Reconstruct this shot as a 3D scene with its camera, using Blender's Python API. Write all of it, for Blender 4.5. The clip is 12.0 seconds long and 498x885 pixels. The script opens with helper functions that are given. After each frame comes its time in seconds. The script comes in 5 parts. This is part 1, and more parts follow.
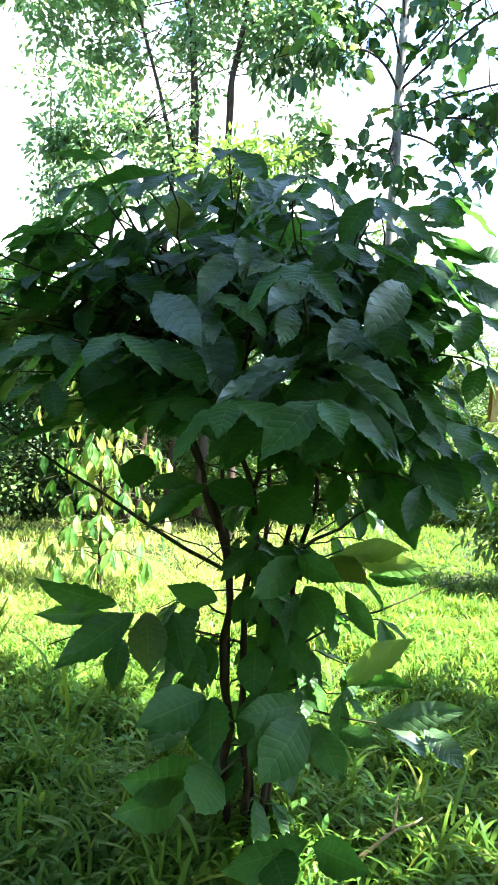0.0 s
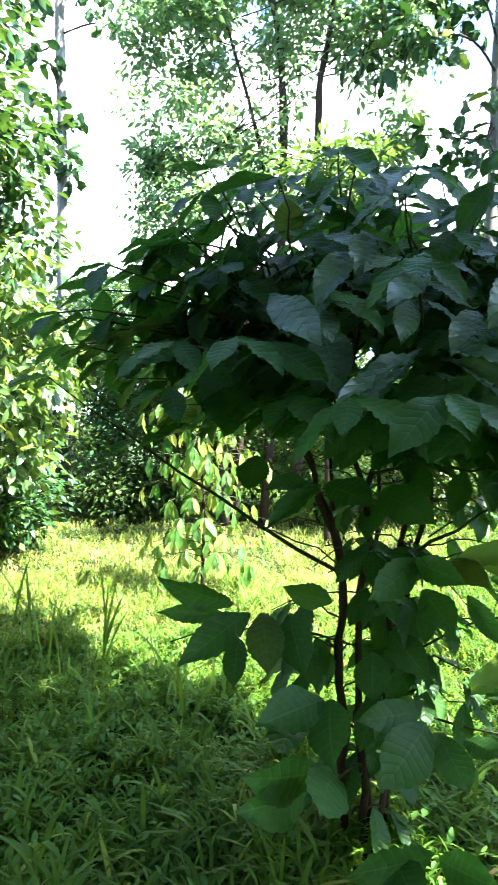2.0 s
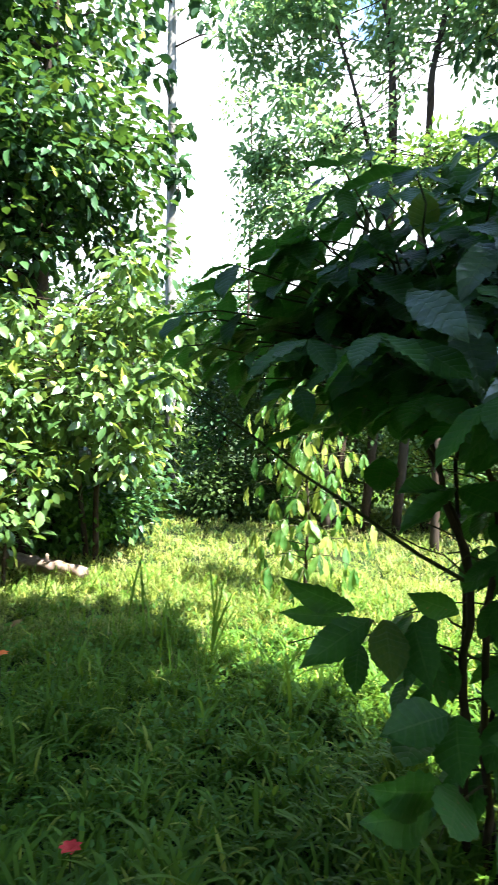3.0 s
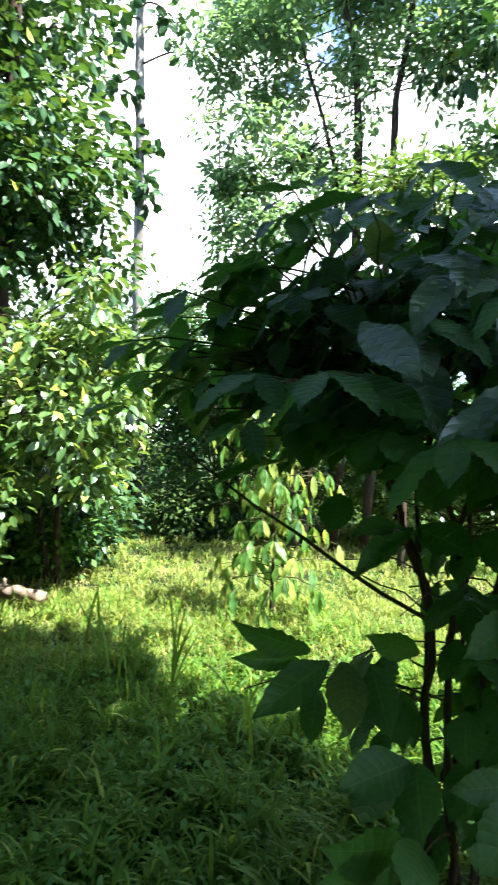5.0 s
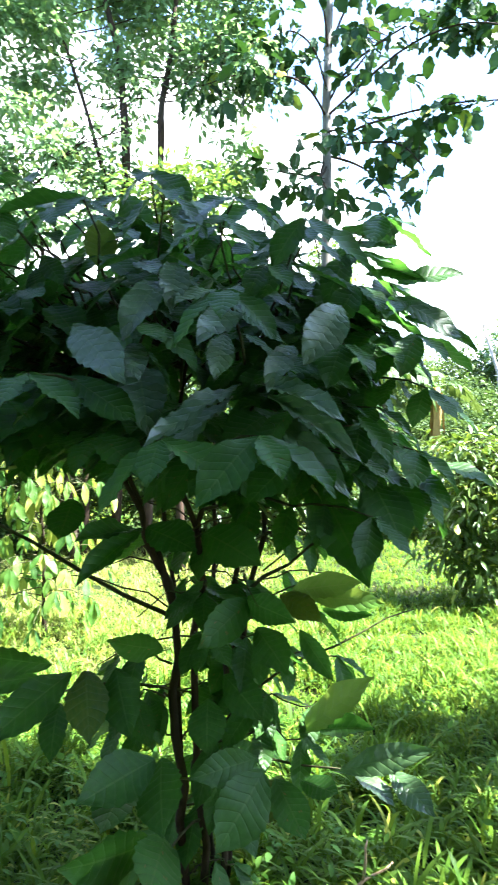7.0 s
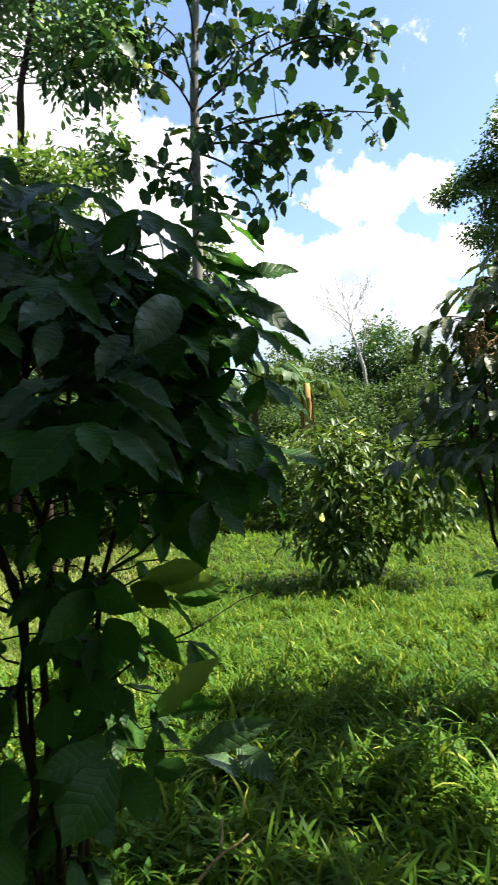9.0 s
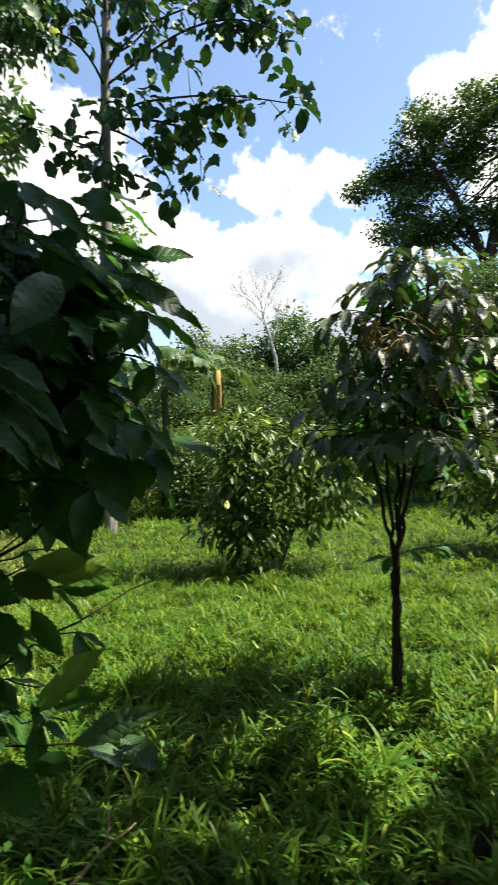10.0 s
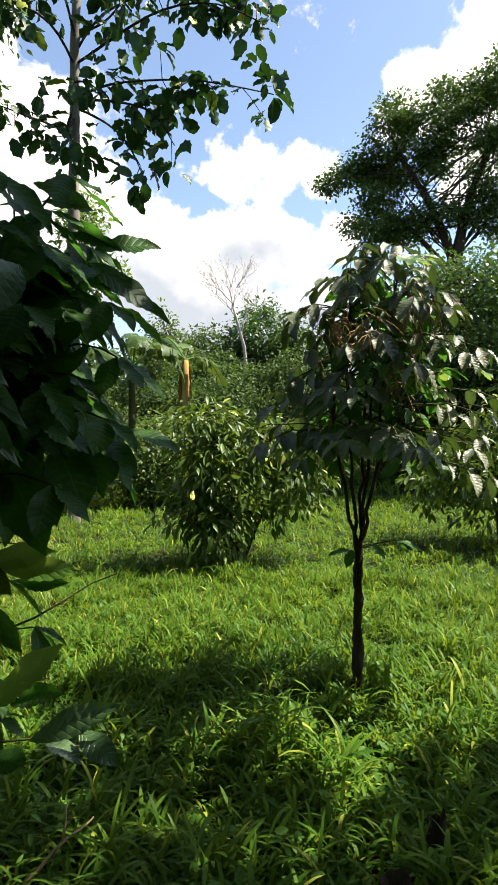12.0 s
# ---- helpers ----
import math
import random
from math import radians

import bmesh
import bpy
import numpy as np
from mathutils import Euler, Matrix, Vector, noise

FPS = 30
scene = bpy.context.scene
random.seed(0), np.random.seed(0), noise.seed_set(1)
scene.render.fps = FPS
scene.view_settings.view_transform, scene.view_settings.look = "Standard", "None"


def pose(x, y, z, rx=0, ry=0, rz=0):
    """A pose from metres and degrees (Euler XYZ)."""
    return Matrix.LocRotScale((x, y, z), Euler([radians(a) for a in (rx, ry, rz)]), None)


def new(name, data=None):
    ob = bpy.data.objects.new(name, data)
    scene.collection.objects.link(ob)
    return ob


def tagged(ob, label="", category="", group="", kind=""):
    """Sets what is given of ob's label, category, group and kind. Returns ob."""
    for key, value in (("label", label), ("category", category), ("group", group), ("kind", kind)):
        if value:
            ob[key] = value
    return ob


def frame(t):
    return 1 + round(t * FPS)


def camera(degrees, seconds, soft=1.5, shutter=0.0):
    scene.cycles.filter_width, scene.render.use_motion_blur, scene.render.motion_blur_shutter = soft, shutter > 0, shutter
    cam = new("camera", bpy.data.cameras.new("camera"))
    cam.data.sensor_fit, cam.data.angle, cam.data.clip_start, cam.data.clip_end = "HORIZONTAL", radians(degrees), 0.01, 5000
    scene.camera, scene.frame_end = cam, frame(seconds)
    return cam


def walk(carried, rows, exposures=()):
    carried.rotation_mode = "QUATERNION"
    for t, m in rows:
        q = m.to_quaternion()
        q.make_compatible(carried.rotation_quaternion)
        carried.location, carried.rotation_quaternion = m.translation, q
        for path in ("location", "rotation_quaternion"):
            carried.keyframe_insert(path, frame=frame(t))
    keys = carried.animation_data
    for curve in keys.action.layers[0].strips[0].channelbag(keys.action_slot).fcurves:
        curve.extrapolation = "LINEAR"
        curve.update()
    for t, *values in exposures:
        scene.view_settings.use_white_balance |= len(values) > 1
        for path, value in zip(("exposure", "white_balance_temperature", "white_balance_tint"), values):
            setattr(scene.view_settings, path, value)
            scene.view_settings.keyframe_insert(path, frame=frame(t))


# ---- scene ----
# ---- camera ----
cam = camera(45.0, 12.0, soft=1.3, shutter=0.5)
# seconds, eye, yaw to the left, pitch up, lean (degrees)
PATH = [
    (0.0, 0.000, 0.000, 1.485, -0.00, -0.72, 2.34),
    (0.5, -0.002, 0.020, 1.486, 1.00, -0.95, 1.60),
    (1.0, -0.018, -0.005, 1.478, 3.11, -0.50, 1.46),
    (1.5, -0.043, -0.012, 1.477, 6.10, -0.61, 1.14),
    (2.0, -0.060, -0.003, 1.475, 8.74, -0.63, 0.98),
    (2.5, -0.094, 0.001, 1.471, 12.69, -0.96, 1.82),
    (3.0, -0.142, -0.004, 1.468, 17.91, -0.68, 1.85),
    (3.2, -0.153, -0.020, 1.477, 19.11, -0.77, 1.72),
    (3.6, -0.160, -0.015, 1.491, 20.85, -0.59, 1.70),
    (4.0, -0.156, 0.021, 1.506, 21.17, -0.10, 1.77),
    (4.4, -0.144, 0.064, 1.518, 20.00, 0.42, 1.83),
    (4.8, -0.128, 0.088, 1.524, 17.24, 0.69, 1.76),
    (5.0, -0.116, 0.093, 1.526, 15.20, 0.71, 1.76),
    (5.5, -0.077, 0.105, 1.528, 10.98, 0.87, 1.03),
    (6.0, -0.047, 0.109, 1.528, 6.14, 0.98, 0.98),
    (6.5, -0.004, 0.103, 1.525, 0.17, 1.54, 0.48),
    (7.0, 0.029, 0.105, 1.523, -4.80, 1.34, -0.64),
    (7.5, 0.053, 0.103, 1.517, -7.95, 0.89, -0.86),
    (7.7, 0.061, 0.100, 1.515, -9.33, 0.98, -0.45),
    (8.1, 0.077, 0.090, 1.511, -11.63, 1.01, -0.57),
    (8.5, 0.098, 0.074, 1.505, -13.41, 0.96, -1.22),
    (8.9, 0.121, 0.057, 1.500, -15.38, 0.81, -1.89),
    (9.3, 0.141, 0.048, 1.498, -18.22, 0.57, -2.07),
    (9.5, 0.155, 0.057, 1.504, -19.42, 0.11, -1.88),
    (10.0, 0.188, 0.041, 1.501, -24.35, -0.70, -1.03),
    (10.5, 0.207, 0.027, 1.500, -27.70, -0.52, -1.25),
    (11.0, 0.229, 0.067, 1.503, -28.09, -1.45, -1.70),
    (11.5, 0.209, 0.045, 1.503, -27.55, -1.26, -0.65),
    (12.0, 0.199, 0.046, 1.517, -27.44, -1.69, 0.04),
]
EXPOSURES = [(0.0, 3.75, 5850, 15), (2.0, 3.55, 5850, 14), (3.2, 2.95, 5900, 13), (4.8, 2.75, 5950, 12), (5.5, 2.9, 5950, 14), (6.0, 3.32, 5850, 14), (6.5, 3.65, 5850, 15), (7.2, 3.6, 5850, 15), (7.7, 3.3, 5950, 14), (8.5, 2.2, 6350, 11), (9.3, 1.62, 6600, 9), (10.0, 1.5, 6600, 9), (12.0, 1.5, 6900, 11)]
walk(cam, [(t, pose(x, y, z, 90 + pitch, 0, yaw) @ pose(0, 0, 0, 0, 0, roll)) for t, x, y, z, yaw, pitch, roll in PATH], EXPOSURES)

# ---- world and sun ----
SUN_EL, SUN_DIR = 57.0, Vector((0.954, -0.284, 0.0)).normalized()
sun_vec = Vector((SUN_DIR.x * math.cos(radians(SUN_EL)), SUN_DIR.y * math.cos(radians(SUN_EL)), math.sin(radians(SUN_EL))))
sun = new("sun", bpy.data.lights.new("sun", "SUN"))
sun.data.energy, sun.data.angle, sun.data.color = 5.0, radians(0.55), (1.0, 0.95, 0.86)
sun.matrix_world = Matrix.Translation((6, -2, 20)) @ sun_vec.to_track_quat("Z", "Y").to_matrix().to_4x4()


def node(nt, kind, **values):
    n = nt.nodes.new(kind)
    for key, v in values.items():
        if key in n.inputs:
            n.inputs[key].default_value = v
    return n


def math_node(nt, op, a, b=0.5, clamp=False):
    n = nt.nodes.new("ShaderNodeMath")
    n.operation, n.use_clamp = op, clamp
    for i, v in enumerate((a, b)):
        if hasattr(v, "links"):
            nt.links.new(v, n.inputs[i])
        else:
            n.inputs[i].default_value = v
    return n.outputs[0]


def ramp(nt, fac, *stops):
    n = nt.nodes.new("ShaderNodeValToRGB")
    while len(n.color_ramp.elements) < len(stops):
        n.color_ramp.elements.new(0.5)
    for e, (p, c) in zip(n.color_ramp.elements, stops):
        e.position, e.color = p, (*c, 1)
    nt.links.new(fac, n.inputs[0])
    return n.outputs[0]


def mix_color(nt, fac, a, b, blend="MIX"):
    n = nt.nodes.new("ShaderNodeMix")
    n.data_type, n.blend_type = "RGBA", blend
    for i, v in ((0, fac), (6, a), (7, b)):
        if hasattr(v, "links"):
            nt.links.new(v, n.inputs[i])
        else:
            n.inputs[i].default_value = v if i == 0 else (*v, 1)
    return n.outputs[2]


def build_world():
    w = bpy.data.worlds.new("sky")
    scene.world = w
    w.use_nodes = True
    nt = w.node_tree
    nt.nodes.clear()
    sky = nt.nodes.new("ShaderNodeTexSky")
    sky.sky_type, sky.sun_disc = "NISHITA", False
    sky.sun_elevation = radians(SUN_EL)
    sky.sun_rotation = math.atan2(SUN_DIR.x, SUN_DIR.y)
    sky.air_density, sky.dust_density, sky.ozone_density = 1.0, 0.8, 1.6
    clear = nt.nodes.new("ShaderNodeBackground")
    clear.inputs[1].default_value = 0.092
    nt.links.new(sky.outputs[0], clear.inputs[0])
    # cumulus banks: billowing noise over a few large masses
    tc = nt.nodes.new("ShaderNodeTexCoord")
    d = tc.outputs["Generated"]
    big = node(nt, "ShaderNodeTexNoise", Scale=11.0, Detail=10.0, Roughness=0.6)
    nt.links.new(d, big.inputs["Vector"])
    cover = math_node(nt, "MULTIPLY", math_node(nt, "SUBTRACT", big.outputs["Fac"], 0.72), 1.3)
    for v, radius, gain in CLOUDS:
        dist = nt.nodes.new("ShaderNodeVectorMath")
        dist.operation = "DISTANCE"
        nt.links.new(d, dist.inputs[0])
        dist.inputs[1].default_value = Vector(v).normalized()
        fall = math_node(nt, "SUBTRACT", 1.0, math_node(nt, "DIVIDE", dist.outputs["Value"], radius))
        blob = math_node(nt, "MULTIPLY", math_node(nt, "MAXIMUM", fall, -0.6), gain)
        cover = math_node(nt, "MAXIMUM", cover, math_node(nt, "ADD", blob, math_node(nt, "MULTIPLY", math_node(nt, "SUBTRACT", big.outputs["Fac"], 0.5), 2.6)))
    mask = node(nt, "ShaderNodeMapRange")
    mask.interpolation_type = "SMOOTHSTEP"
    nt.links.new(cover, mask.inputs["Value"])
    mask.inputs["From Min"].default_value, mask.inputs["From Max"].default_value = -0.04, 0.22
    body = node(nt, "ShaderNodeTexNoise", Scale=6.0, Detail=7.0)
    nt.links.new(d, body.inputs["Vector"])
    cloud = nt.nodes.new("ShaderNodeBackground")
    up = nt.nodes.new("ShaderNodeSeparateXYZ")
    nt.links.new(d, up.inputs[0])
    lit = math_node(nt, "ADD", body.outputs["Fac"], math_node(nt, "MULTIPLY", math_node(nt, "SUBTRACT", up.outputs[2], 0.29), 1.7))
    nt.links.new(ramp(nt, lit, (0.30, (0.50, 0.55, 0.63)), (0.52, (1.0, 0.99, 0.97))), cloud.inputs[0])
    cloud.inputs[1].default_value = 0.52
    both = nt.nodes.new("ShaderNodeMixShader")
    nt.links.new(mask.outputs[0], both.inputs[0])
    nt.links.new(clear.outputs[0], both.inputs[1])
    nt.links.new(cloud.outputs[0], both.inputs[2])
    out = nt.nodes.new("ShaderNodeOutputWorld")
    nt.links.new(both.outputs[0], out.inputs[0])


CLOUDS = [((0.405, 0.82, 0.39), 0.055, 0.6), ((0.435, 0.80, 0.405), 0.055, 0.7), ((0.47, 0.79, 0.375), 0.06, 0.6), ((0.505, 0.78, 0.37), 0.04, 0.5), ((0.25, 0.92, 0.27), 0.08, 1.0), ((0.33, 0.90, 0.26), 0.085, 1.0), ((0.42, 0.87, 0.26), 0.085, 1.0), ((0.50, 0.82, 0.27), 0.07, 1.0), ((0.555, 0.78, 0.29), 0.05, 0.9),
          ((0.40, 0.89, 0.16), 0.12, 0.9), ((0.55, 0.82, 0.17), 0.11, 0.9), ((0.60, 0.67, 0.44), 0.05, 0.9), ((0.60, 0.645, 0.47), 0.055, 1.0), ((0.665, 0.58, 0.48), 0.085, 1.1), ((0.70, 0.60, 0.40), 0.09, 1.1),
          ((0.13, 0.90, 0.42), 0.10, 1.0), ((0.14, 0.92, 0.33), 0.12, 1.0), ((-0.08, 0.93, 0.36), 0.27, 1.3), ((-0.40, 0.84, 0.36), 0.36, 1.2)]
build_world()


# ---- materials ----
def leaf_material(name, dark, light, rough=0.38, gloss=0.4, translucent=0.35, glow=(0.30, 0.45, 0.06), veins=0.0, island=False, spots=0.0, sun_tip=0.0):
    m = bpy.data.materials.new(name)
    m.use_nodes = True
    nt = m.node_tree
    nt.nodes.clear()
    if island:
        rnd = nt.nodes.new("ShaderNodeNewGeometry").outputs["Random Per Island"]
    else:
        rnd = nt.nodes.new("ShaderNodeObjectInfo").outputs["Random"]
    tc = nt.nodes.new("ShaderNodeTexCoord")
    blotch = node(nt, "ShaderNodeTexNoise", Scale=9.0 if not island else 1.1, Detail=4.0)
    nt.links.new(tc.outputs["Object"] if island else tc.outputs["UV"], blotch.inputs["Vector"])
    fac = math_node(nt, "ADD", math_node(nt, "MULTIPLY", rnd, 0.65), math_node(nt, "MULTIPLY", math_node(nt, "SUBTRACT", blotch.outputs["Fac"], 0.35), 0.9), True)
    col = mix_color(nt, fac, dark, light)
    if sun_tip:
        young = math_node(nt, "GREATER_THAN", rnd, 1.0 - sun_tip)
        col = mix_color(nt, young, col, (0.30, 0.34, 0.05))
    bump_in = None
    if veins:
        sep = nt.nodes.new("ShaderNodeSeparateXYZ")
        nt.links.new(tc.outputs["UV"], sep.inputs[0])
        side = math_node(nt, "ABSOLUTE", math_node(nt, "SUBTRACT", sep.outputs[0], 0.5))
        rib = math_node(nt, "LESS_THAN", side, 0.022)
        phase = math_node(nt, "MULTIPLY", math_node(nt, "SUBTRACT", sep.outputs[1], math_node(nt, "MULTIPLY", side, 0.32)), 2 * math.pi * 9)
        vein = math_node(nt, "POWER", math_node(nt, "ABSOLUTE", math_node(nt, "SINE", math_node(nt, "MULTIPLY", phase, 0.5))), 0.25)
        line = math_node(nt, "MAXIMUM", rib, math_node(nt, "MULTIPLY", math_node(nt, "SUBTRACT", 1.0, vein), veins))
        col = mix_color(nt, math_node(nt, "MULTIPLY", line, 0.38), col, (0.13, 0.20, 0.06))
        bump_in = vein
    if spots:
        sp = node(nt, "ShaderNodeTexNoise", Scale=5.0, Detail=3.0)
        nt.links.new(tc.outputs["UV"], sp.inputs["Vector"])
        worn = math_node(nt, "MULTIPLY", math_node(nt, "GREATER_THAN", sp.outputs["Fac"], 0.66), math_node(nt, "GREATER_THAN", rnd, 1 - spots))
        col = mix_color(nt, worn, col, (0.20, 0.11, 0.04))
    bsdf = node(nt, "ShaderNodeBsdfPrincipled", Roughness=rough)
    nt.links.new(col, bsdf.inputs["Base Color"])
    bsdf.inputs["Specular IOR Level"].default_value = gloss
    grain = node(nt, "ShaderNodeTexNoise", Scale=60.0, Detail=3.0)
    nt.links.new(tc.outputs["Object"] if island else tc.outputs["UV"], grain.inputs["Vector"])
    nt.links.new(math_node(nt, "ADD", math_node(nt, "MULTIPLY", grain.outputs["Fac"], 0.22), rough - 0.1), bsdf.inputs["Roughness"])
    if bump_in is not None:
        bump = node(nt, "ShaderNodeBump", Strength=0.6, Distance=0.004)
        nt.links.new(bump_in, bump.inputs["Height"])
        nt.links.new(bump.outputs[0], bsdf.inputs["Normal"])
    tr = nt.nodes.new("ShaderNodeBsdfTranslucent")
    nt.links.new(mix_color(nt, 0.6, col, glow), tr.inputs[0])
    mixs = nt.nodes.new("ShaderNodeMixShader")
    mixs.inputs[0].default_value = translucent
    nt.links.new(bsdf.outputs[0], mixs.inputs[1])
    nt.links.new(tr.outputs[0], mixs.inputs[2])
    out = nt.nodes.new("ShaderNodeOutputMaterial")
    nt.links.new(mixs.outputs[0], out.inputs[0])
    return m


def rough_material(name, dark, light, scale=8.0, stretch=(1, 1, 1), rough=0.9, bump=0.4, depth=0.01, patch=None):
    m = bpy.data.materials.new(name)
    m.use_nodes = True
    nt = m.node_tree
    bsdf = nt.nodes["Principled BSDF"]
    tc = nt.nodes.new("ShaderNodeTexCoord")
    mp = nt.nodes.new("ShaderNodeMapping")
    mp.inputs["Scale"].default_value = stretch
    nt.links.new(tc.outputs["Object"], mp.inputs[0])
    a = node(nt, "ShaderNodeTexNoise", Scale=scale, Detail=8.0, Roughness=0.65)
    b = node(nt, "ShaderNodeTexNoise", Scale=scale * 0.12, Detail=3.0)
    for n in (a, b):
        nt.links.new(mp.outputs[0], n.inputs["Vector"])
    col = ramp(nt, a.outputs["Fac"], (0.3, dark), (0.72, light))
    if patch:
        col = mix_color(nt, ramp(nt, b.outputs["Fac"], (0.45, (0, 0, 0)), (0.6, (1, 1, 1))), col, patch)
    nt.links.new(col, bsdf.inputs["Base Color"])
    bsdf.inputs["Roughness"].default_value = rough
    bsdf.inputs["Specular IOR Level"].default_value = 0.15
    bp = node(nt, "ShaderNodeBump", Strength=bump, Distance=depth)
    nt.links.new(a.outputs["Fac"], bp.inputs["Height"])
    nt.links.new(bp.outputs[0], bsdf.inputs["Normal"])
    return m


COFFEE = leaf_material("coffee_leaf", (0.012, 0.044, 0.009), (0.054, 0.145, 0.024), rough=0.46, gloss=0.22, translucent=0.30, glow=(0.13, 0.40, 0.03), veins=0.6, spots=0.12)
# pale grey end of this colour paints in the sun highlights on the leaves
COFFEE_SUNLIT = leaf_material("sun_highlight_coffee_leaf", (0.014, 0.036, 0.010), (0.22, 0.235, 0.135), rough=0.44, gloss=0.5, translucent=0.10, glow=(0.16, 0.32, 0.02), veins=0.7, spots=0.15)
# glossy leaf whose base colour is also lightened to paint in sky sheen
COFFEE_SHEEN = leaf_material("sheen_tinted_coffee_leaf", (0.035, 0.085, 0.030), (0.105, 0.18, 0.07), rough=0.40, gloss=0.7, translucent=0.16, glow=(0.12, 0.34, 0.03), veins=0.8, spots=0.1)
COFFEE_YOUNG = leaf_material("young_coffee_leaf", (0.04, 0.13, 0.02), (0.11, 0.22, 0.035), rough=0.36, translucent=0.4, glow=(0.34, 0.46, 0.05), veins=0.7)
COFFEE_OLD = leaf_material("yellowed_coffee_leaf", (0.025, 0.085, 0.012), (0.19, 0.20, 0.03), rough=0.42, translucent=0.3, glow=(0.26, 0.36, 0.03), veins=0.8, spots=0.6)
SMALL_COFFEE = leaf_material("distant_coffee_leaf", (0.024, 0.064, 0.012), (0.11, 0.17, 0.033), rough=0.42, gloss=0.28, translucent=0.2, glow=(0.26, 0.40, 0.03), island=True, sun_tip=0.05)
BROAD_LEAF = leaf_material("broad_tree_leaf", (0.018, 0.062, 0.014), (0.14, 0.24, 0.055), rough=0.34, gloss=0.9, translucent=0.28, glow=(0.30, 0.46, 0.05), island=True, sun_tip=0.1)
POLE_LEAF = leaf_material("pole_tree_leaf", (0.012, 0.036, 0.012), (0.040, 0.095, 0.028), rough=0.5, gloss=0.2, translucent=0.12, glow=(0.08, 0.22, 0.02), island=True, sun_tip=0.03)
FINE_LEAF = leaf_material("fine_tree_leaf", (0.04, 0.10, 0.04), (0.14, 0.25, 0.08), rough=0.42, gloss=0.5, translucent=0.44, glow=(0.30, 0.48, 0.14), island=True, sun_tip=0.05)
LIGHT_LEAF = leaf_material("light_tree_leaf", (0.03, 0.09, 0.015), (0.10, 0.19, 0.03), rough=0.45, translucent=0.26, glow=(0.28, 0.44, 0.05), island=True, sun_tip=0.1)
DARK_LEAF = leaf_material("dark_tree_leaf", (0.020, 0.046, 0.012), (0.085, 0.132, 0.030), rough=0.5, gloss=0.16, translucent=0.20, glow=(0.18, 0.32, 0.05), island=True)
SHADE_LEAF = leaf_material("shady_tree_leaf", (0.016, 0.052, 0.018), (0.05, 0.12, 0.028), rough=0.36, gloss=0.4, translucent=0.16, glow=(0.20, 0.38, 0.03), island=True, sun_tip=0.04)
HEDGE_LEAF = leaf_material("thicket_leaf", (0.022, 0.06, 0.014), (0.085, 0.14, 0.03), rough=0.5, gloss=0.3, translucent=0.28, glow=(0.26, 0.38, 0.05), island=True, sun_tip=0.05)
GRASS = leaf_material("grass_blade", (0.020, 0.076, 0.009), (0.138, 0.250, 0.024), rough=0.45, gloss=0.11, translucent=0.34, glow=(0.35, 0.46, 0.03), island=True, sun_tip=0.05)
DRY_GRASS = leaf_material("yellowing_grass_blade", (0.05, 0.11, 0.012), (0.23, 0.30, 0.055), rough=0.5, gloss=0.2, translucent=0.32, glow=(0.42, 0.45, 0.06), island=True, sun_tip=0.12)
WEED = leaf_material("weed_leaf", (0.04, 0.12, 0.018), (0.12, 0.24, 0.04), rough=0.55, gloss=0.2, translucent=0.35, glow=(0.26, 0.46, 0.05), island=True)
BANANA = leaf_material("banana_leaf", (0.022, 0.06, 0.012), (0.075, 0.12, 0.03), rough=0.5, gloss=0.25, translucent=0.16, glow=(0.25, 0.36, 0.05), island=True)
SHEATH = rough_material("dry_banana_sheath", (0.20, 0.11, 0.03), (0.52, 0.36, 0.12), 12.0, (1, 1, 0.25))
DRY_LEAF = rough_material("dry_leaf", (0.12, 0.07, 0.03), (0.34, 0.23, 0.10), 14.0, (1, 1, 0.3))
STRAW = leaf_material("bleached_grass_blade", (0.20, 0.21, 0.05), (0.46, 0.42, 0.16), rough=0.6, gloss=0.15, translucent=0.3, glow=(0.5, 0.48, 0.14), island=True)
BARK = rough_material("brown_bark", (0.012, 0.008, 0.006), (0.075, 0.046, 0.028), 34.0, (1, 1, 0.25), patch=(0.045, 0.034, 0.024))
PALE_BARK = rough_material("grey_bark", (0.10, 0.09, 0.075), (0.36, 0.34, 0.30), 14.0, (1, 1, 0.35), patch=(0.15, 0.14, 0.115))
TWIG = rough_material("green_twig", (0.03, 0.04, 0.015), (0.09, 0.08, 0.035), 40.0)
DEAD_WOOD = rough_material("bleached_wood", (0.26, 0.22, 0.18), (0.55, 0.50, 0.44), 25.0, (1, 1, 0.2))
DRY_WOOD = rough_material("dry_branch_wood", (0.22, 0.14, 0.08), (0.48, 0.34, 0.20), 30.0, (1, 1, 0.3))
LOG_WOOD = rough_material("rotting_log", (0.12, 0.08, 0.055), (0.36, 0.27, 0.20), 20.0, (0.3, 1, 1))
# soil colour kept very dark to paint the shade in gaps between grass blades
SOIL = rough_material("meadow_soil", (0.010, 0.014, 0.004), (0.034, 0.048, 0.010), 14.0, rough=1.0, bump=0.6, depth=0.03, patch=(0.02, 0.045, 0.007))
PETAL = rough_material("orange_petal", (0.65, 0.10, 0.02), (0.85, 0.22, 0.04), 30.0, rough=0.5)
RED_PETAL = rough_material("red_petal", (0.45, 0.02, 0.02), (0.6, 0.05, 0.04), 30.0, rough=0.5)


# ---- mesh helpers ----
def thing(name, base, label, category, group="", kind=""):
    ob = new(name)
    ob.empty_display_size = 0.1
    ob.location = base
    return tagged(ob, label, category, group, kind)


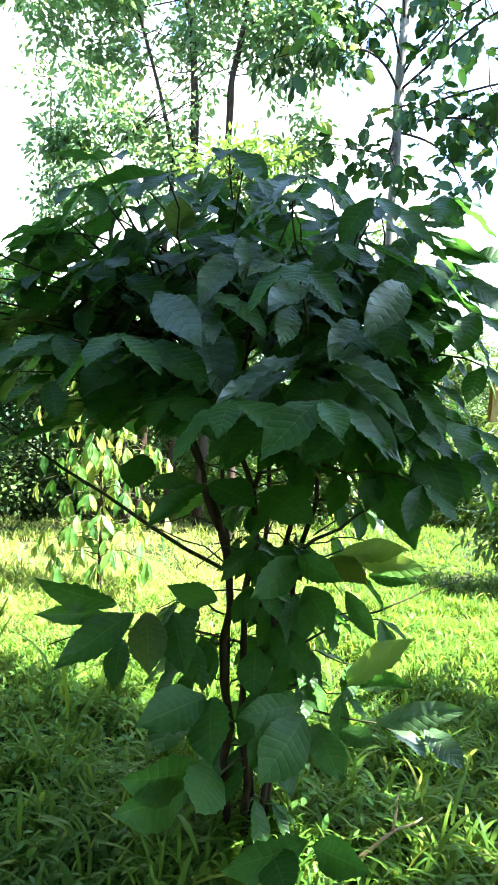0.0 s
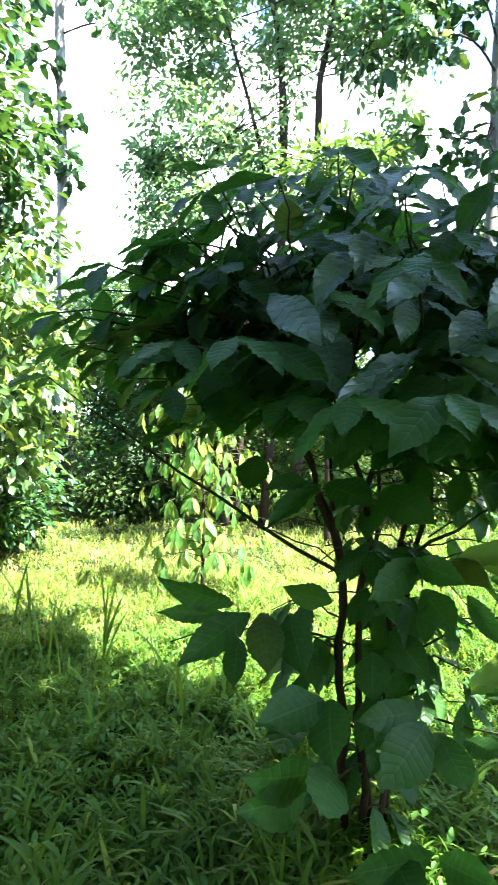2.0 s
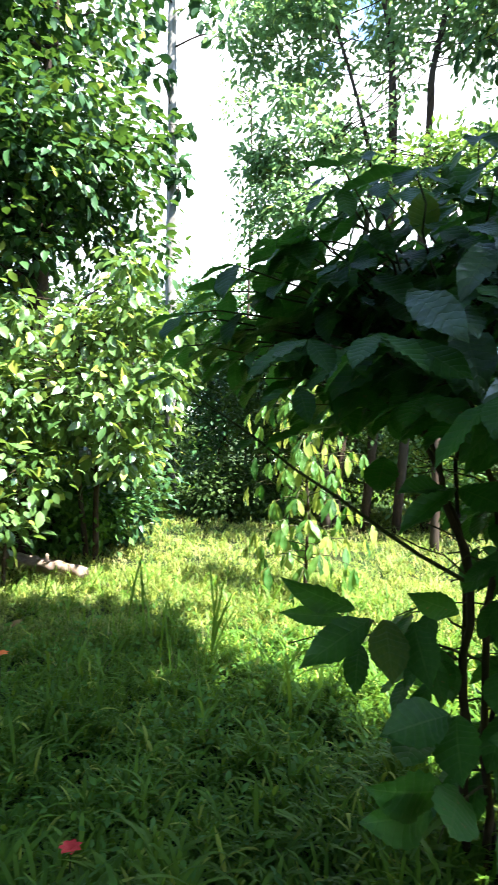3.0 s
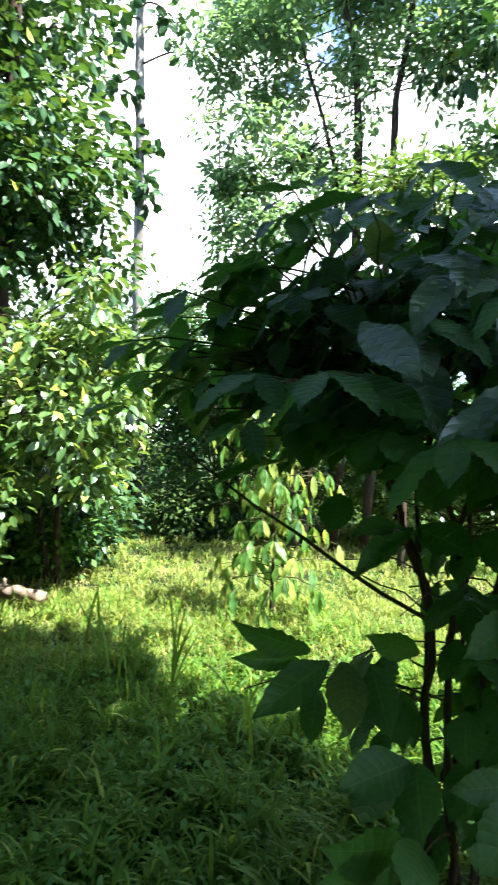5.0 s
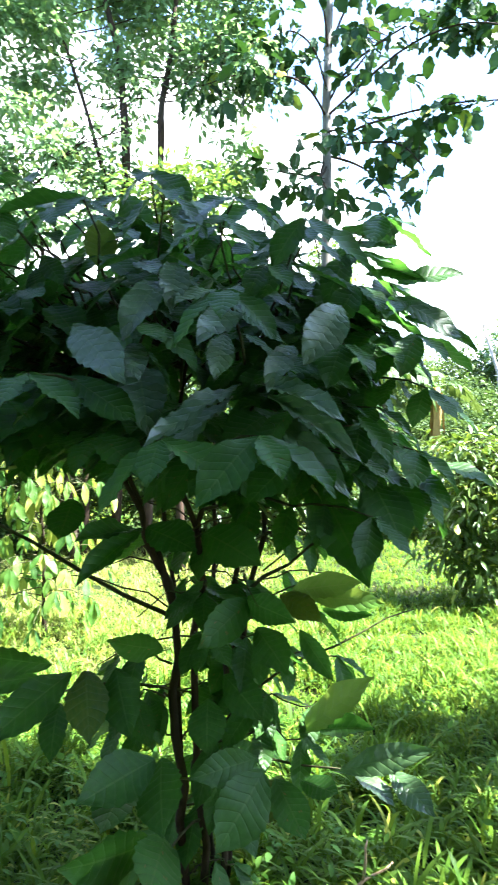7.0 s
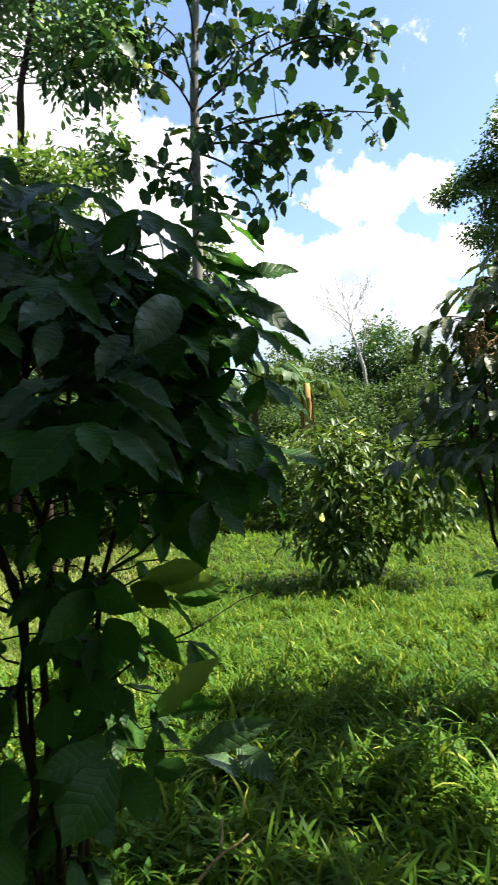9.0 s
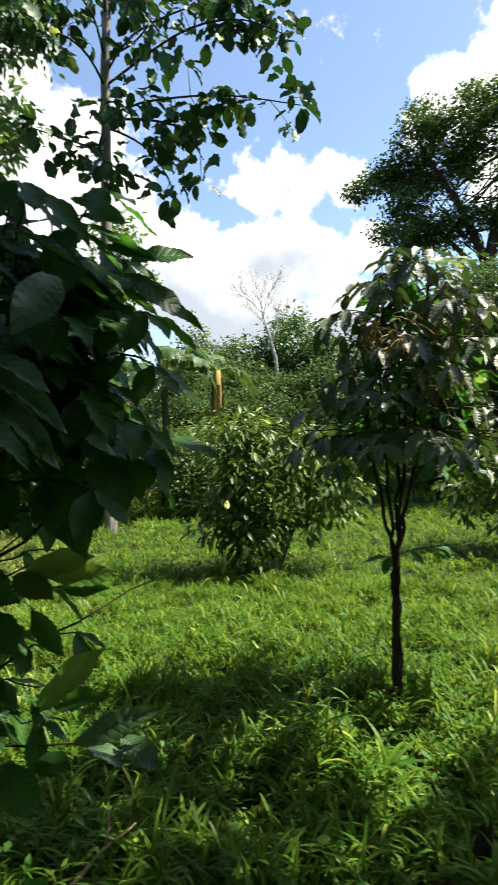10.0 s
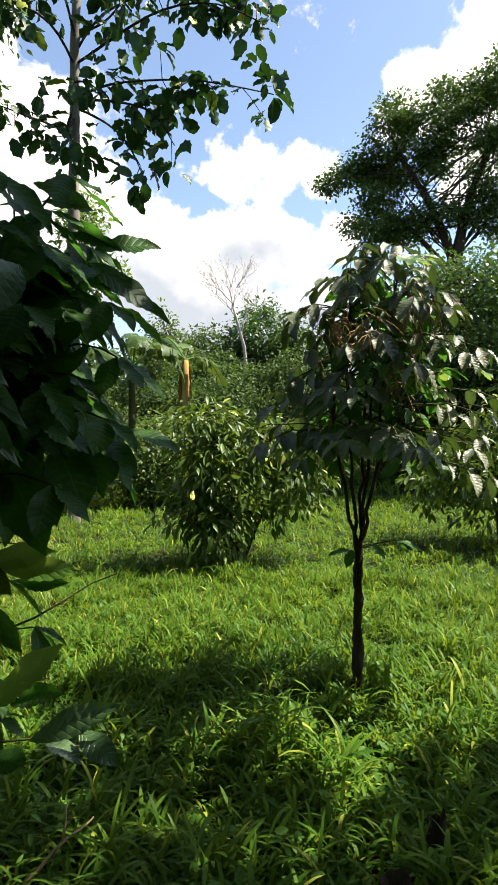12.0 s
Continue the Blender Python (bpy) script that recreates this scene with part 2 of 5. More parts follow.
def adopt(ob, parent):
    """Parents ob, whose mesh is in world places, under a thing or a part."""
    ob.parent = parent
    if parent.parent is None:
        ob.matrix_parent_inverse = Matrix.Translation(-Vector(parent.location))
    return ob


def mesh_object(name, verts, tris, material, smooth=True):
    me = bpy.data.meshes.new(name)
    verts, tris = np.asarray(verts, np.float32), np.asarray(tris, np.int32)
    me.vertices.add(len(verts))
    me.vertices.foreach_set("co", verts.ravel())
    me.loops.add(tris.size)
    me.loops.foreach_set("vertex_index", tris.ravel())
    me.polygons.add(len(tris))
    me.polygons.foreach_set("loop_start", np.arange(0, tris.size, 3, dtype=np.int32))
    me.polygons.foreach_set("use_smooth", np.full(len(tris), smooth))
    me.update(calc_edges=True)
    me.materials.append(material)
    return new(name, me)


def tube_arrays(points, radii, sides=7, wobble=0.0):
    pts = [Vector(p) for p in points]
    verts, tris = [], []
    up = Vector((0.3, 0.9, 0.1))
    for i, p in enumerate(pts):
        d = (pts[min(i + 1, len(pts) - 1)] - pts[max(i - 1, 0)]).normalized()
        a = d.cross(up).normalized()
        b = d.cross(a)
        for k in range(sides):
            ang = 2 * math.pi * k / sides
            r = radii[i] * (1 + wobble * noise.noise((p.x * 9 + k * 1.7, p.y * 9, p.z * 9)) + 0.6 * wobble * noise.noise((k * 2.3, p.y * 30, p.z * 30)))
            verts.append(p + (a * math.cos(ang) + b * math.sin(ang)) * r)
    for i in range(len(pts) - 1):
        for k in range(sides):
            q, s = i * sides + k, i * sides + (k + 1) % sides
            tris += [(q, s, s + sides), (q, s + sides, q + sides)]
    n = len(verts)
    verts += [pts[0], pts[-1]]
    for k in range(sides):
        tris += [(n, (k + 1) % sides, k), (n + 1, n - sides + k, n - sides + (k + 1) % sides)]
    return [tuple(v) for v in verts], tris


def join_arrays(chunks):
    verts, tris, o = [], [], 0
    for v, t in chunks:
        verts.append(np.asarray(v, float).reshape(-1, 3))
        tris.append(np.asarray(t, int).reshape(-1, 3) + o)
        o += len(v)
    return np.concatenate(verts), np.concatenate(tris)


def bend(a, b, sag=0.0, n=7, jitter=0.0, rng=None):
    """Points of a bough from a to b that bows up (sag above 0) on the way."""
    a, b = Vector(a), Vector(b)
    out = []
    for i in range(n):
        s = i / (n - 1)
        p = a.lerp(b, s) + Vector((0, 0, sag * 4 * s * (1 - s)))
        if jitter and 0 < i < n - 1:
            p += Vector([rng.uniform(-jitter, jitter) for _ in range(3)])
        out.append(p)
    return out


def smooth_way(points, n):
    """n points along a smooth way through the given ones."""
    pts = [Vector(p) for p in points]
    out = []
    for i in range(n):
        f = i / (n - 1) * (len(pts) - 1)
        k = min(int(f), len(pts) - 2)
        s = f - k
        a, b, c, d = pts[max(k - 1, 0)], pts[k], pts[k + 1], pts[min(k + 2, len(pts) - 1)]
        out.append(b * 1.0 + (c - a) * 0.5 * s + (a * 2 - b * 5 + c * 4 - d) * 0.5 * s * s + (b * 3 - a - c * 3 + d) * 0.5 * s ** 3)
    return out


def taper(r0, r1, n):
    return [r0 + (r1 - r0) * i / (n - 1) for i in range(n)]


OVATE = (np.array([(0, 0, 0), (-.33, .2, .05), (0, .2, 0), (.33, .2, .05), (-.5, .5, .06), (0, .5, 0), (.5, .5, .06), (-.3, .8, 0), (0, .8, -.05), (.3, .8, 0), (0, 1.0, -.12)], float),
         np.array([(0, 2, 1), (0, 3, 2), (1, 2, 5), (1, 5, 4), (2, 3, 6), (2, 6, 5), (4, 5, 8), (4, 8, 7), (5, 6, 9), (5, 9, 8), (7, 8, 10), (8, 9, 10)], int))
LANCE = (np.array([(0, 0, 0), (-.42, .3, .07), (0, .3, 0), (.42, .3, .07), (-.42, .62, .03), (0, .62, -.03), (.42, .62, .03), (0, 1.0, -.14)], float),
         np.array([(0, 2, 1), (0, 3, 2), (1, 2, 5), (1, 5, 4), (2, 3, 6), (2, 6, 5), (4, 5, 7), (5, 6, 7)], int))
KITE = (np.array([(0, 0, 0), (-.5, .45, .08), (.5, .45, .08), (0, .5, 0), (0, 1, -.06)], float), np.array([(0, 3, 1), (0, 2, 3), (1, 3, 4), (3, 2, 4)], int))



def broad_template():
    """A broad oval leaf, cupped along its rib, with a wavy edge and a bent tip."""
    verts, tris = [(0, 0, 0)], []
    stations = ((0.10, 0.24), (0.26, 0.36), (0.42, 0.52), (0.58, 0.42), (0.74, 0.44), (0.90, 0.20))
    for i, (v, w) in enumerate(stations):
        wave = 0.03 * (-1) ** i
        z = -0.22 * v * v
        verts += [(-w, v + 0.02 * (-1) ** i, z + 0.10 + wave), (0, v, z), (w, v - 0.02 * (-1) ** i, z + 0.10 - wave)]
    tip = len(verts)
    verts.append((0, 1, -0.27))
    tris += [(0, 2, 1), (0, 3, 2)]
    for i in range(5):
        q = 1 + 3 * i
        tris += [(q, q + 1, q + 4), (q, q + 4, q + 3), (q + 1, q + 2, q + 5), (q + 1, q + 5, q + 4)]
    tris += [(tip - 3, tip - 2, tip), (tip - 2, tip - 1, tip)]
    return np.array(verts, float), np.array(tris, int)


BROAD = broad_template()
RHOMB = (np.array([(0, 0, 0), (-.5, .45, .06), (.5, .45, .06), (0, 1, -.06)], float), np.array([(0, 2, 1), (1, 2, 3)], int))


def scatter_leaves(template, places, heads, normals, length, width):
    """Many leaves in one pair of arrays: heads are the way each points, normals its upper side."""
    tv, tt = template
    y = heads / np.linalg.norm(heads, axis=1, keepdims=True)
    x = np.cross(y, normals)
    x /= np.linalg.norm(x, axis=1, keepdims=True) + 1e-9
    z = np.cross(x, y)
    v = (places[:, None, :] + tv[None, :, 0, None] * (x * width[:, None])[:, None, :] + tv[None, :, 1, None] * (y * length[:, None])[:, None, :]
         + tv[None, :, 2, None] * (z * length[:, None])[:, None, :])
    t = tt[None] + (np.arange(len(places)) * len(tv))[:, None, None]
    return v.reshape(-1, 3), t.reshape(-1, 3)


def crown_points(rng, blobs, clumps, gap=0.0, lumps=0):
    """Clump centres, spread evenly through ellipsoids (x, y, z, rx, ry, rz), more of them near the skin, with gaps between."""
    blobs = list(blobs)
    for b in list(blobs):
        for _ in range(lumps):
            d = rng.normal(size=3)
            d /= np.linalg.norm(d)
            s = rng.uniform(0.25, 0.5)
            blobs.append((*(np.array(b[:3]) + d * np.array(b[3:6])), *(np.array(b[3:6]) * s)))
    vol = np.array([(b[3] * b[4] * b[5]) ** 0.8 for b in blobs])
    vol = vol / vol.sum()
    out = []
    while len(out) < clumps:
        b = blobs[rng.choice(len(blobs), p=vol)]
        d = rng.normal(size=3)
        d /= np.linalg.norm(d)
        p = np.array(b[:3]) + d * np.array(b[3:6]) * rng.uniform(0.35, 1.0) ** 0.6
        if 0.6 * noise.noise(tuple(p * 0.9)) + 0.5 * noise.noise(tuple(p * 2.3)) > gap - 0.25 * rng.random():
            out.append(p)
    return np.array(out)


def clump_leaves(rng, centres, per, spread, length, aspect, droop, template, flat=0.7):
    n = len(centres) * per
    c = np.repeat(centres, per, axis=0)
    off = rng.normal(size=(n, 3)) * spread * np.array([1, 1, flat])
    heads = off / (np.linalg.norm(off, axis=1, keepdims=True) + 1e-6) + rng.normal(size=(n, 3)) * 0.35
    heads[:, 2] -= droop
    normals = np.tile([0.0, 0.0, 1.0], (n, 1)) + rng.normal(size=(n, 3)) * 0.45
    L = length * rng.uniform(0.65, 1.25, n)
    return scatter_leaves(template, c + off, heads, normals, L, L * aspect * rng.uniform(0.85, 1.15, n))


def tree(name, label, trunks, blobs, bark, leaf, seed, clumps=300, per=26, spread=0.28, length=0.11, aspect=0.5, droop=0.3, template=KITE, gap=-0.1,
         boughs=26, bough_r=0.03, category="tree", group="", trunk_sides=9, bough_from=0.35, fine=True, lumps=0, bough_bark=None, sun_gaps=(), flat=0.7):
    """A tree: trunks (lists of points with a radius at foot and top) with boughs into a crown of many leaves."""
    rng = np.random.default_rng(seed)
    r2 = random.Random(seed)
    foot = trunks[0][0][0]
    ob = thing(name, foot, label, category, group)
    trunks = [(smooth_way(pts, 4 * len(pts)), r0, r1) for pts, r0, r1 in trunks]
    for pts, r0, r1 in trunks:
        adopt(mesh_object("trunk", *tube_arrays(pts, taper(r0, r1, len(pts)), trunk_sides, 0.25), bark), ob)
    centres = crown_points(rng, blobs, clumps, gap, lumps)
    for place, radius in sun_gaps:
        off = centres - np.array(place)
        along = off @ np.array(sun_vec)
        centres = centres[np.linalg.norm(off - along[:, None] * np.array(sun_vec), axis=1) > radius]
    chunks = []
    for c in centres[:boughs]:
        pts, r0, r1 = trunks[r2.randrange(len(trunks))]
        best = min(pts[int(len(pts) * bough_from):], key=lambda p: (Vector(p) - Vector(c)).length + 0.6 * max(0, p[2] - c[2]))
        mid = bend(best, c, 0.1, 6, 0.06 * (Vector(c) - Vector(best)).length ** 0.5, r2)
        own = [tube_arrays(mid, taper(bough_r, bough_r * 0.25, 6), 5)]
        for _ in range(3):
            near = centres[r2.randrange(len(centres))]
            if (Vector(near) - Vector(c)).length < 1.0:
                own.append(tube_arrays(bend(mid[3], near, 0.05, 5, 0.03, r2), taper(bough_r * 0.4, bough_r * 0.12, 5), 4))
        if fine:
            adopt(mesh_object("bough", *join_arrays(own), bough_bark or bark), ob)
        chunks += own
    if chunks and not fine:
        tagged(adopt(mesh_object("branchwork", *join_arrays(chunks), bark), ob), kind="stuff")
    adopt(mesh_object("crown", *clump_leaves(rng, centres, per, spread, length, aspect, droop, template, flat), leaf), ob)
    return ob


# ---- ground ----
def ground_z(x, y):
    r = math.hypot(x, y)
    return (0.035 * noise.noise((x * 0.7, y * 0.7, 0)) + 0.02 * noise.noise((x * 2.1, y * 2.1, 3))) * min(1, r / 2) - 0.03


def build_ground():
    verts, tris = [(0, 0, ground_z(0, 0))], []
    rings, n = [0.4 * 1.16 ** i for i in range(48)], 96
    for r in rings:
        for k in range(n):
            a = 2 * math.pi * k / n
            verts.append((r * math.cos(a), r * math.sin(a), ground_z(r * math.cos(a), r * math.sin(a))))
    for k in range(n):
        tris.append((0, 1 + k, 1 + (k + 1) % n))
    for i in range(len(rings) - 1):
        for k in range(n):
            q, s = 1 + i * n + k, 1 + i * n + (k + 1) % n
            tris += [(q, q + n, s + n), (q, s + n, s)]
    tagged(mesh_object("ground", verts, tris, SOIL), "soil under grass with leaf litter, coloured dark for the shade between blades", "ground", kind="structure")


build_ground()


# ---- coffee leaves ----
def coffee_leaf_mesh(seed, droop, material, fold=0.16, rib=0.010, nv=18):
    rng = random.Random(seed)
    nu, shift = 4, 0.5 * math.pi if nv == 18 else 0.0
    verts, faces, uvs = [], [], []
    ph = rng.uniform(0, 6)
    for j in range(nv + 1):
        v = j / nv
        w = 0.5 * math.sin(math.pi * v ** 1.08) ** 0.72 * (1 - 0.62 * v ** 9) if 0 < j < nv else 0.012
        for i in range(nu + 1):
            u = i / nu * 2 - 1
            ripple = rib * math.sin(2 * math.pi * 9 * (v - 0.16 * abs(u)) + shift) * abs(u) ** 0.7 * math.sin(math.pi * v) ** 0.5
            wave = 0.02 * math.sin(2 * math.pi * 2.3 * v + ph + (1.5 if u > 0 else 0)) * u * u
            edge = 1 + 0.042 * math.sin(2 * math.pi * 9 * v + shift) * (abs(u) == 1) * math.sin(math.pi * v)
            verts.append((u * w * edge, v - 0.12 * droop * v * v, fold * w * abs(u) ** 1.3 * 0.5 - droop * v * v * 0.5 + ripple + wave))
            uvs.append((i / nu, v))
    for j in range(nv):
        for i in range(nu):
            q = j * (nu + 1) + i
            faces.append((q, q + 1, q + nu + 2, q + nu + 1))
    me = bpy.data.meshes.new("leaf")
    me.from_pydata(verts, [], faces)
    layer = me.uv_layers.new(name="UVMap")
    for p in me.polygons:
        p.use_smooth = True
        for li in p.loop_indices:
            layer.data[li].uv = uvs[me.loops[li].vertex_index]
    me.materials.append(material)
    return me


COFFEE_MESHES = [coffee_leaf_mesh(i, d, COFFEE, fo) for i, (d, fo) in enumerate(((0.1, 0.1), (0.3, 0.25), (0.5, 0.2), (0.2, 0.35), (0.4, 0.15)))]
RIBBED_MESHES = [coffee_leaf_mesh(70 + i, d, COFFEE_SUNLIT, fo, 0.015, 27) for i, (d, fo) in enumerate(((0.4, 0.3), (0.6, 0.4), (0.8, 0.2), (0.5, 0.45)))]
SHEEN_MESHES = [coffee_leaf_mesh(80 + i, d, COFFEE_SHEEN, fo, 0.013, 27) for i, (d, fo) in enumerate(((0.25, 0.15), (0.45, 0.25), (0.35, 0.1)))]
YOUNG_MESHES = [coffee_leaf_mesh(20 + i, d, COFFEE_YOUNG) for i, d in enumerate((0.15, 0.35))]
OLD_MESHES = [coffee_leaf_mesh(30 + i, d, COFFEE_OLD) for i, d in enumerate((0.2, 0.4))]


def put_leaf(parent, base, head, normal, length, width, me):
    y = Vector(head).normalized()
    x = y.cross(Vector(normal))
    x = x.normalized() if x.length > 1e-4 else Vector((1, 0, 0))
    z = x.cross(y)
    ob = new("leaf", me)
    adopt(ob, parent)
    m = Matrix((x, y, z)).transposed().to_4x4()
    ob.matrix_basis = Matrix.Translation(base) @ m @ Matrix.Diagonal((width, length, length, 1))
    return ob


def stem_part(parent, name, pts, r0, r1, material, sides=8):
    return adopt(mesh_object(name, *tube_arrays(pts, taper(r0, r1, len(pts)), sides, 0.3), material), parent)


def lateral(parent, rng, a, b, sag, leaf_len, nodes, meshes, hang=0.5, r0=0.006, start=0.3, wide=0.36, roll=0.35):
    """A side branch from a to b with opposite pairs of leaves along it and one leaf at its end."""
    pts = bend(a, b, sag, 8, 0.012, rng)
    br = stem_part(parent, "branch", pts, r0, 0.0022, TWIG, 5)
    d = (pts[-1] - pts[0]).normalized()
    if abs(d.z) > 0.8:
        d = (Vector((rng.uniform(-1, 1), rng.uniform(-1, 1), 0)) + Vector((d.x, d.y, 0))).normalized()
    d = Vector((d.x, d.y, min(d.z, 0.25))).normalized()
    side = d.cross(Vector((0, 0, 1))).normalized()
    for k in range(nodes):
        s = start + (1 - start) * k / max(1, nodes - 1)
        f = s * (len(pts) - 1)
        i = min(int(f), len(pts) - 2)
        p = pts[i].lerp(pts[i + 1], f - i)
        for sg in (-1, 1):
            head = side * sg * rng.uniform(0.7, 1.0) + d * rng.uniform(0.2, 0.7) + Vector((0, 0, -hang * rng.uniform(0.5, 1.5)))
            L = leaf_len * rng.uniform(0.7, 1.2)
            put_leaf(br, p + side * sg * 0.006, head, Vector((0, 0, 1)) + d * 0.4 + Vector([rng.uniform(-roll, roll) for _ in range(3)]), L, L * wide * rng.uniform(0.85, 1.15), rng.choice(meshes))
    put_leaf(br, pts[-1], d + Vector((0, 0, -hang)), Vector((0, 0, 1)) + d * 0.3, leaf_len * 0.8, leaf_len * 0.8 * wide, rng.choice(meshes))
    return br


# ---- the large coffee bush ----
bush = thing("coffee_bush", (0.03, 2.15, -0.03), "tall dark green multi-stemmed coffee bush growing in grass", "bush")
rng = random.Random(11)
STEMS = [((-0.02, 2.12), (-0.05, 1.98, 1.05), 0.016, 0.013), ((0.03, 2.10), (0.02, 2.00, 1.3), 0.015, 0.010), ((0.07, 2.14), (0.16, 2.05, 1.4), 0.012, 0.009),
         ((0.09, 2.18), (0.25, 2.15, 1.45), 0.013, 0.009), ((0.00, 2.22), (-0.10, 2.25, 1.4), 0.011, 0.008), ((0.05, 2.22), (0.08, 2.35, 1.4), 0.011, 0.008)]
tops = []
for (x, y), mid, r0, r1 in STEMS:
    foot = Vector((x, y, -0.06))
    pts = bend(foot, mid, 0.0, 9, 0.02, rng)
    stem_part(bush, "stem", pts, r0, r1, BARK, 9)
    # short leafy shoots up the stem
    for s in (2, 3, 4, 5, 6, 7):
        ang = rng.uniform(0, 6.28)
        q = pts[s] + Vector((rng.uniform(-0.02, 0.02), 0, rng.uniform(-0.05, 0.05)))
        lateral(bush, rng, q, q + Vector((math.cos(ang) * 0.16, math.sin(ang) * 0.16, rng.uniform(0.0, 0.08))), 0.02, 0.17, 2, COFFEE_MESHES, hang=0.8, r0=0.004, start=0.6, wide=0.46)
    m = Vector(mid)
    for _ in range(2 if x < 0.04 and y < 2.2 or x > 0.08 else 1):
        top = m + Vector((rng.uniform(-0.3, 0.3), rng.uniform(-0.3, 0.2), rng.uniform(0.4, 0.6)))
        stem_part(bush, "stem", bend(m, top, 0.0, 7, 0.012, rng), r1, 0.006, BARK, 7)
        tops.append((m, top))
for k in range(88):
    # ends spread over a dome, each reached from the nearest stem
    u, ang = (k + 0.5) / 88, k * 2.399 + rng.uniform(-0.2, 0.2)
    el = math.asin(1.15 * u - 0.2)
    full = rng.uniform(0.72, 1.0) if k % 3 else rng.uniform(0.4, 0.7)
    end = Vector((-0.02 + 1.0 * full * math.cos(el) * math.cos(ang), 2.0 + 0.85 * full * math.cos(el) * math.sin(ang), 1.5 + 0.80 * full * math.sin(el) + rng.uniform(-0.05, 0.05)))
    if end.x > 0.1:
        end.x = 0.1 + (end.x - 0.1) * 0.62
    end.z = max(end.z, rng.uniform(1.56, 1.78) if end.x < -0.25 else 1.52 + 0.1 * abs(end.x - 0.3) if end.x < 0.3 else 1.52)
    m, top = min(tops, key=lambda s: (s[0].lerp(s[1], 0.6) - end).length + rng.uniform(0, 0.25))
    a = m.lerp(top, min(1.0, max(0.0, (end.z - 0.12 - m.z) / (top.z - m.z))))
    lateral(bush, rng, a, end, 0.04, 0.172, 4, COFFEE_MESHES, hang=0.62, start=0.3, wide=0.43)
for k in range(44):
    ang, rad = k * 2.399, 0.05 + 0.66 * math.sqrt(k / 44)
    end = Vector((-0.02 + rad * math.cos(ang), 1.95 + 0.85 * rad * math.sin(ang), 2.28 - 0.36 * rad * rad + rng.uniform(-0.10, 0.02)))
    m, top = min(tops, key=lambda s: (s[1] - end).length)
    lateral(bush, rng, m.lerp(top, 0.8), end, 0.03, 0.175, 3, COFFEE_MESHES, hang=0.8, start=0.5, wide=0.45)
for ex, ey, ez in ((-0.92, 1.72, 1.84), (-0.80, 1.78, 1.92), (-0.68, 1.83, 1.99), (-0.75, 1.80, 1.80), (-0.62, 1.85, 2.05),
                   (0.23, 1.99, 2.11), (0.35, 2.08, 2.10), (0.46, 1.96, 2.03), (0.58, 2.03, 1.98), (0.17, 1.90, 1.98), (0.09, 2.10, 2.16)):
    m, top = min(tops, key=lambda s: (s[1] - Vector((ex, ey, ez))).length)
    lateral(bush, rng, m.lerp(top, 0.9), (ex, ey, ez), 0.05, 0.19, 3, COFFEE_MESHES, hang=0.4, start=0.55, wide=0.42)
for k in range(11):
    f = ((k * 0.618) % 1)
    end = Vector((-0.42 - 0.5 * f, 1.55 + 0.6 * (k + 0.5) / 11, 1.80 + 0.34 * (1 - f) + rng.uniform(-0.08, 0.06)))
    m, top = min(tops, key=lambda q: (q[0].lerp(q[1], 0.7) - end).length)
    lateral(bush, rng, m.lerp(top, 0.75), end, 0.04, 0.165, 4, COFFEE_MESHES, hang=0.5, start=0.35, wide=0.44)
for k in range(20):
    s = (k + 0.5) / 20
    end = Vector((rng.uniform(0.38, 0.70) - 0.1 * s, 1.5 + 0.75 * ((k * 0.618) % 1), 1.36 + 0.64 * s))
    m, top = min(tops, key=lambda q: (q[0].lerp(q[1], 0.5) - end).length)
    lateral(bush, rng, m.lerp(top, 0.1 + 0.8 * s), end, 0.03, 0.168, 4, COFFEE_MESHES, hang=0.75, start=0.35, wide=0.45)
r3 = random.Random(41)
for k in range(9):
    s = (k + 0.5) / 9
    end = Vector((r3.uniform(0.50, 0.74) - 0.08 * s, 1.6 + 0.6 * ((k * 0.618) % 1), 1.50 + 0.56 * s))
    m, top = min(tops, key=lambda q: (q[0].lerp(q[1], 0.5) - end).length)
    lateral(bush, r3, m.lerp(top, 0.2 + 0.7 * s), end, 0.03, 0.172, 4, COFFEE_MESHES, hang=0.6, start=0.4, wide=0.45)
for k in range(5):
    z = 0.58 + 0.12 * k
    lateral(bush, rng, (0.08 + 0.012 * k, 2.12, z), (rng.uniform(0.28, 0.50), rng.uniform(1.85, 2.2), z + 0.06), 0.03, 0.15, 2, COFFEE_MESHES, hang=0.7, r0=0.004, start=0.55, wide=0.44)
# the long low bough with leaves at its end, and the twigs of the lower leaves
for a, b, sag, nodes in (((-0.05, 1.98, 1.03), (-1.02, 1.85, 1.66), -0.03, 2), ((-0.03, 2.05, 0.78), (-0.55, 1.72, 0.86), 0.05, 0), ((0.04, 2.08, 0.55), (0.62, 1.80, 0.56), 0.03, 0),
                         ((0.0, 2.05, 0.5), (-0.22, 1.75, 0.62), 0.03, 0), ((0.08, 2.08, 0.9), (0.36, 1.95, 1.1), 0.03, 0), ((0.2, 2.1, 0.75), (0.75, 2.1, 1.0), 0.02, 0),
                         ((0.1, 2.1, 1.0), (0.55, 1.75, 1.38), 0.03, 1), ((0.02, 2.0, 0.4), (-0.12, 1.7, 0.38), 0.03, 0)):
    if nodes:
        lateral(bush, rng, a, b, sag, 0.17, nodes, COFFEE_MESHES, r0=0.008, start=0.7)
    else:
        stem_part(bush, "branch", bend(a, b, sag, 7, 0.008, rng), 0.005, 0.002, TWIG, 5)


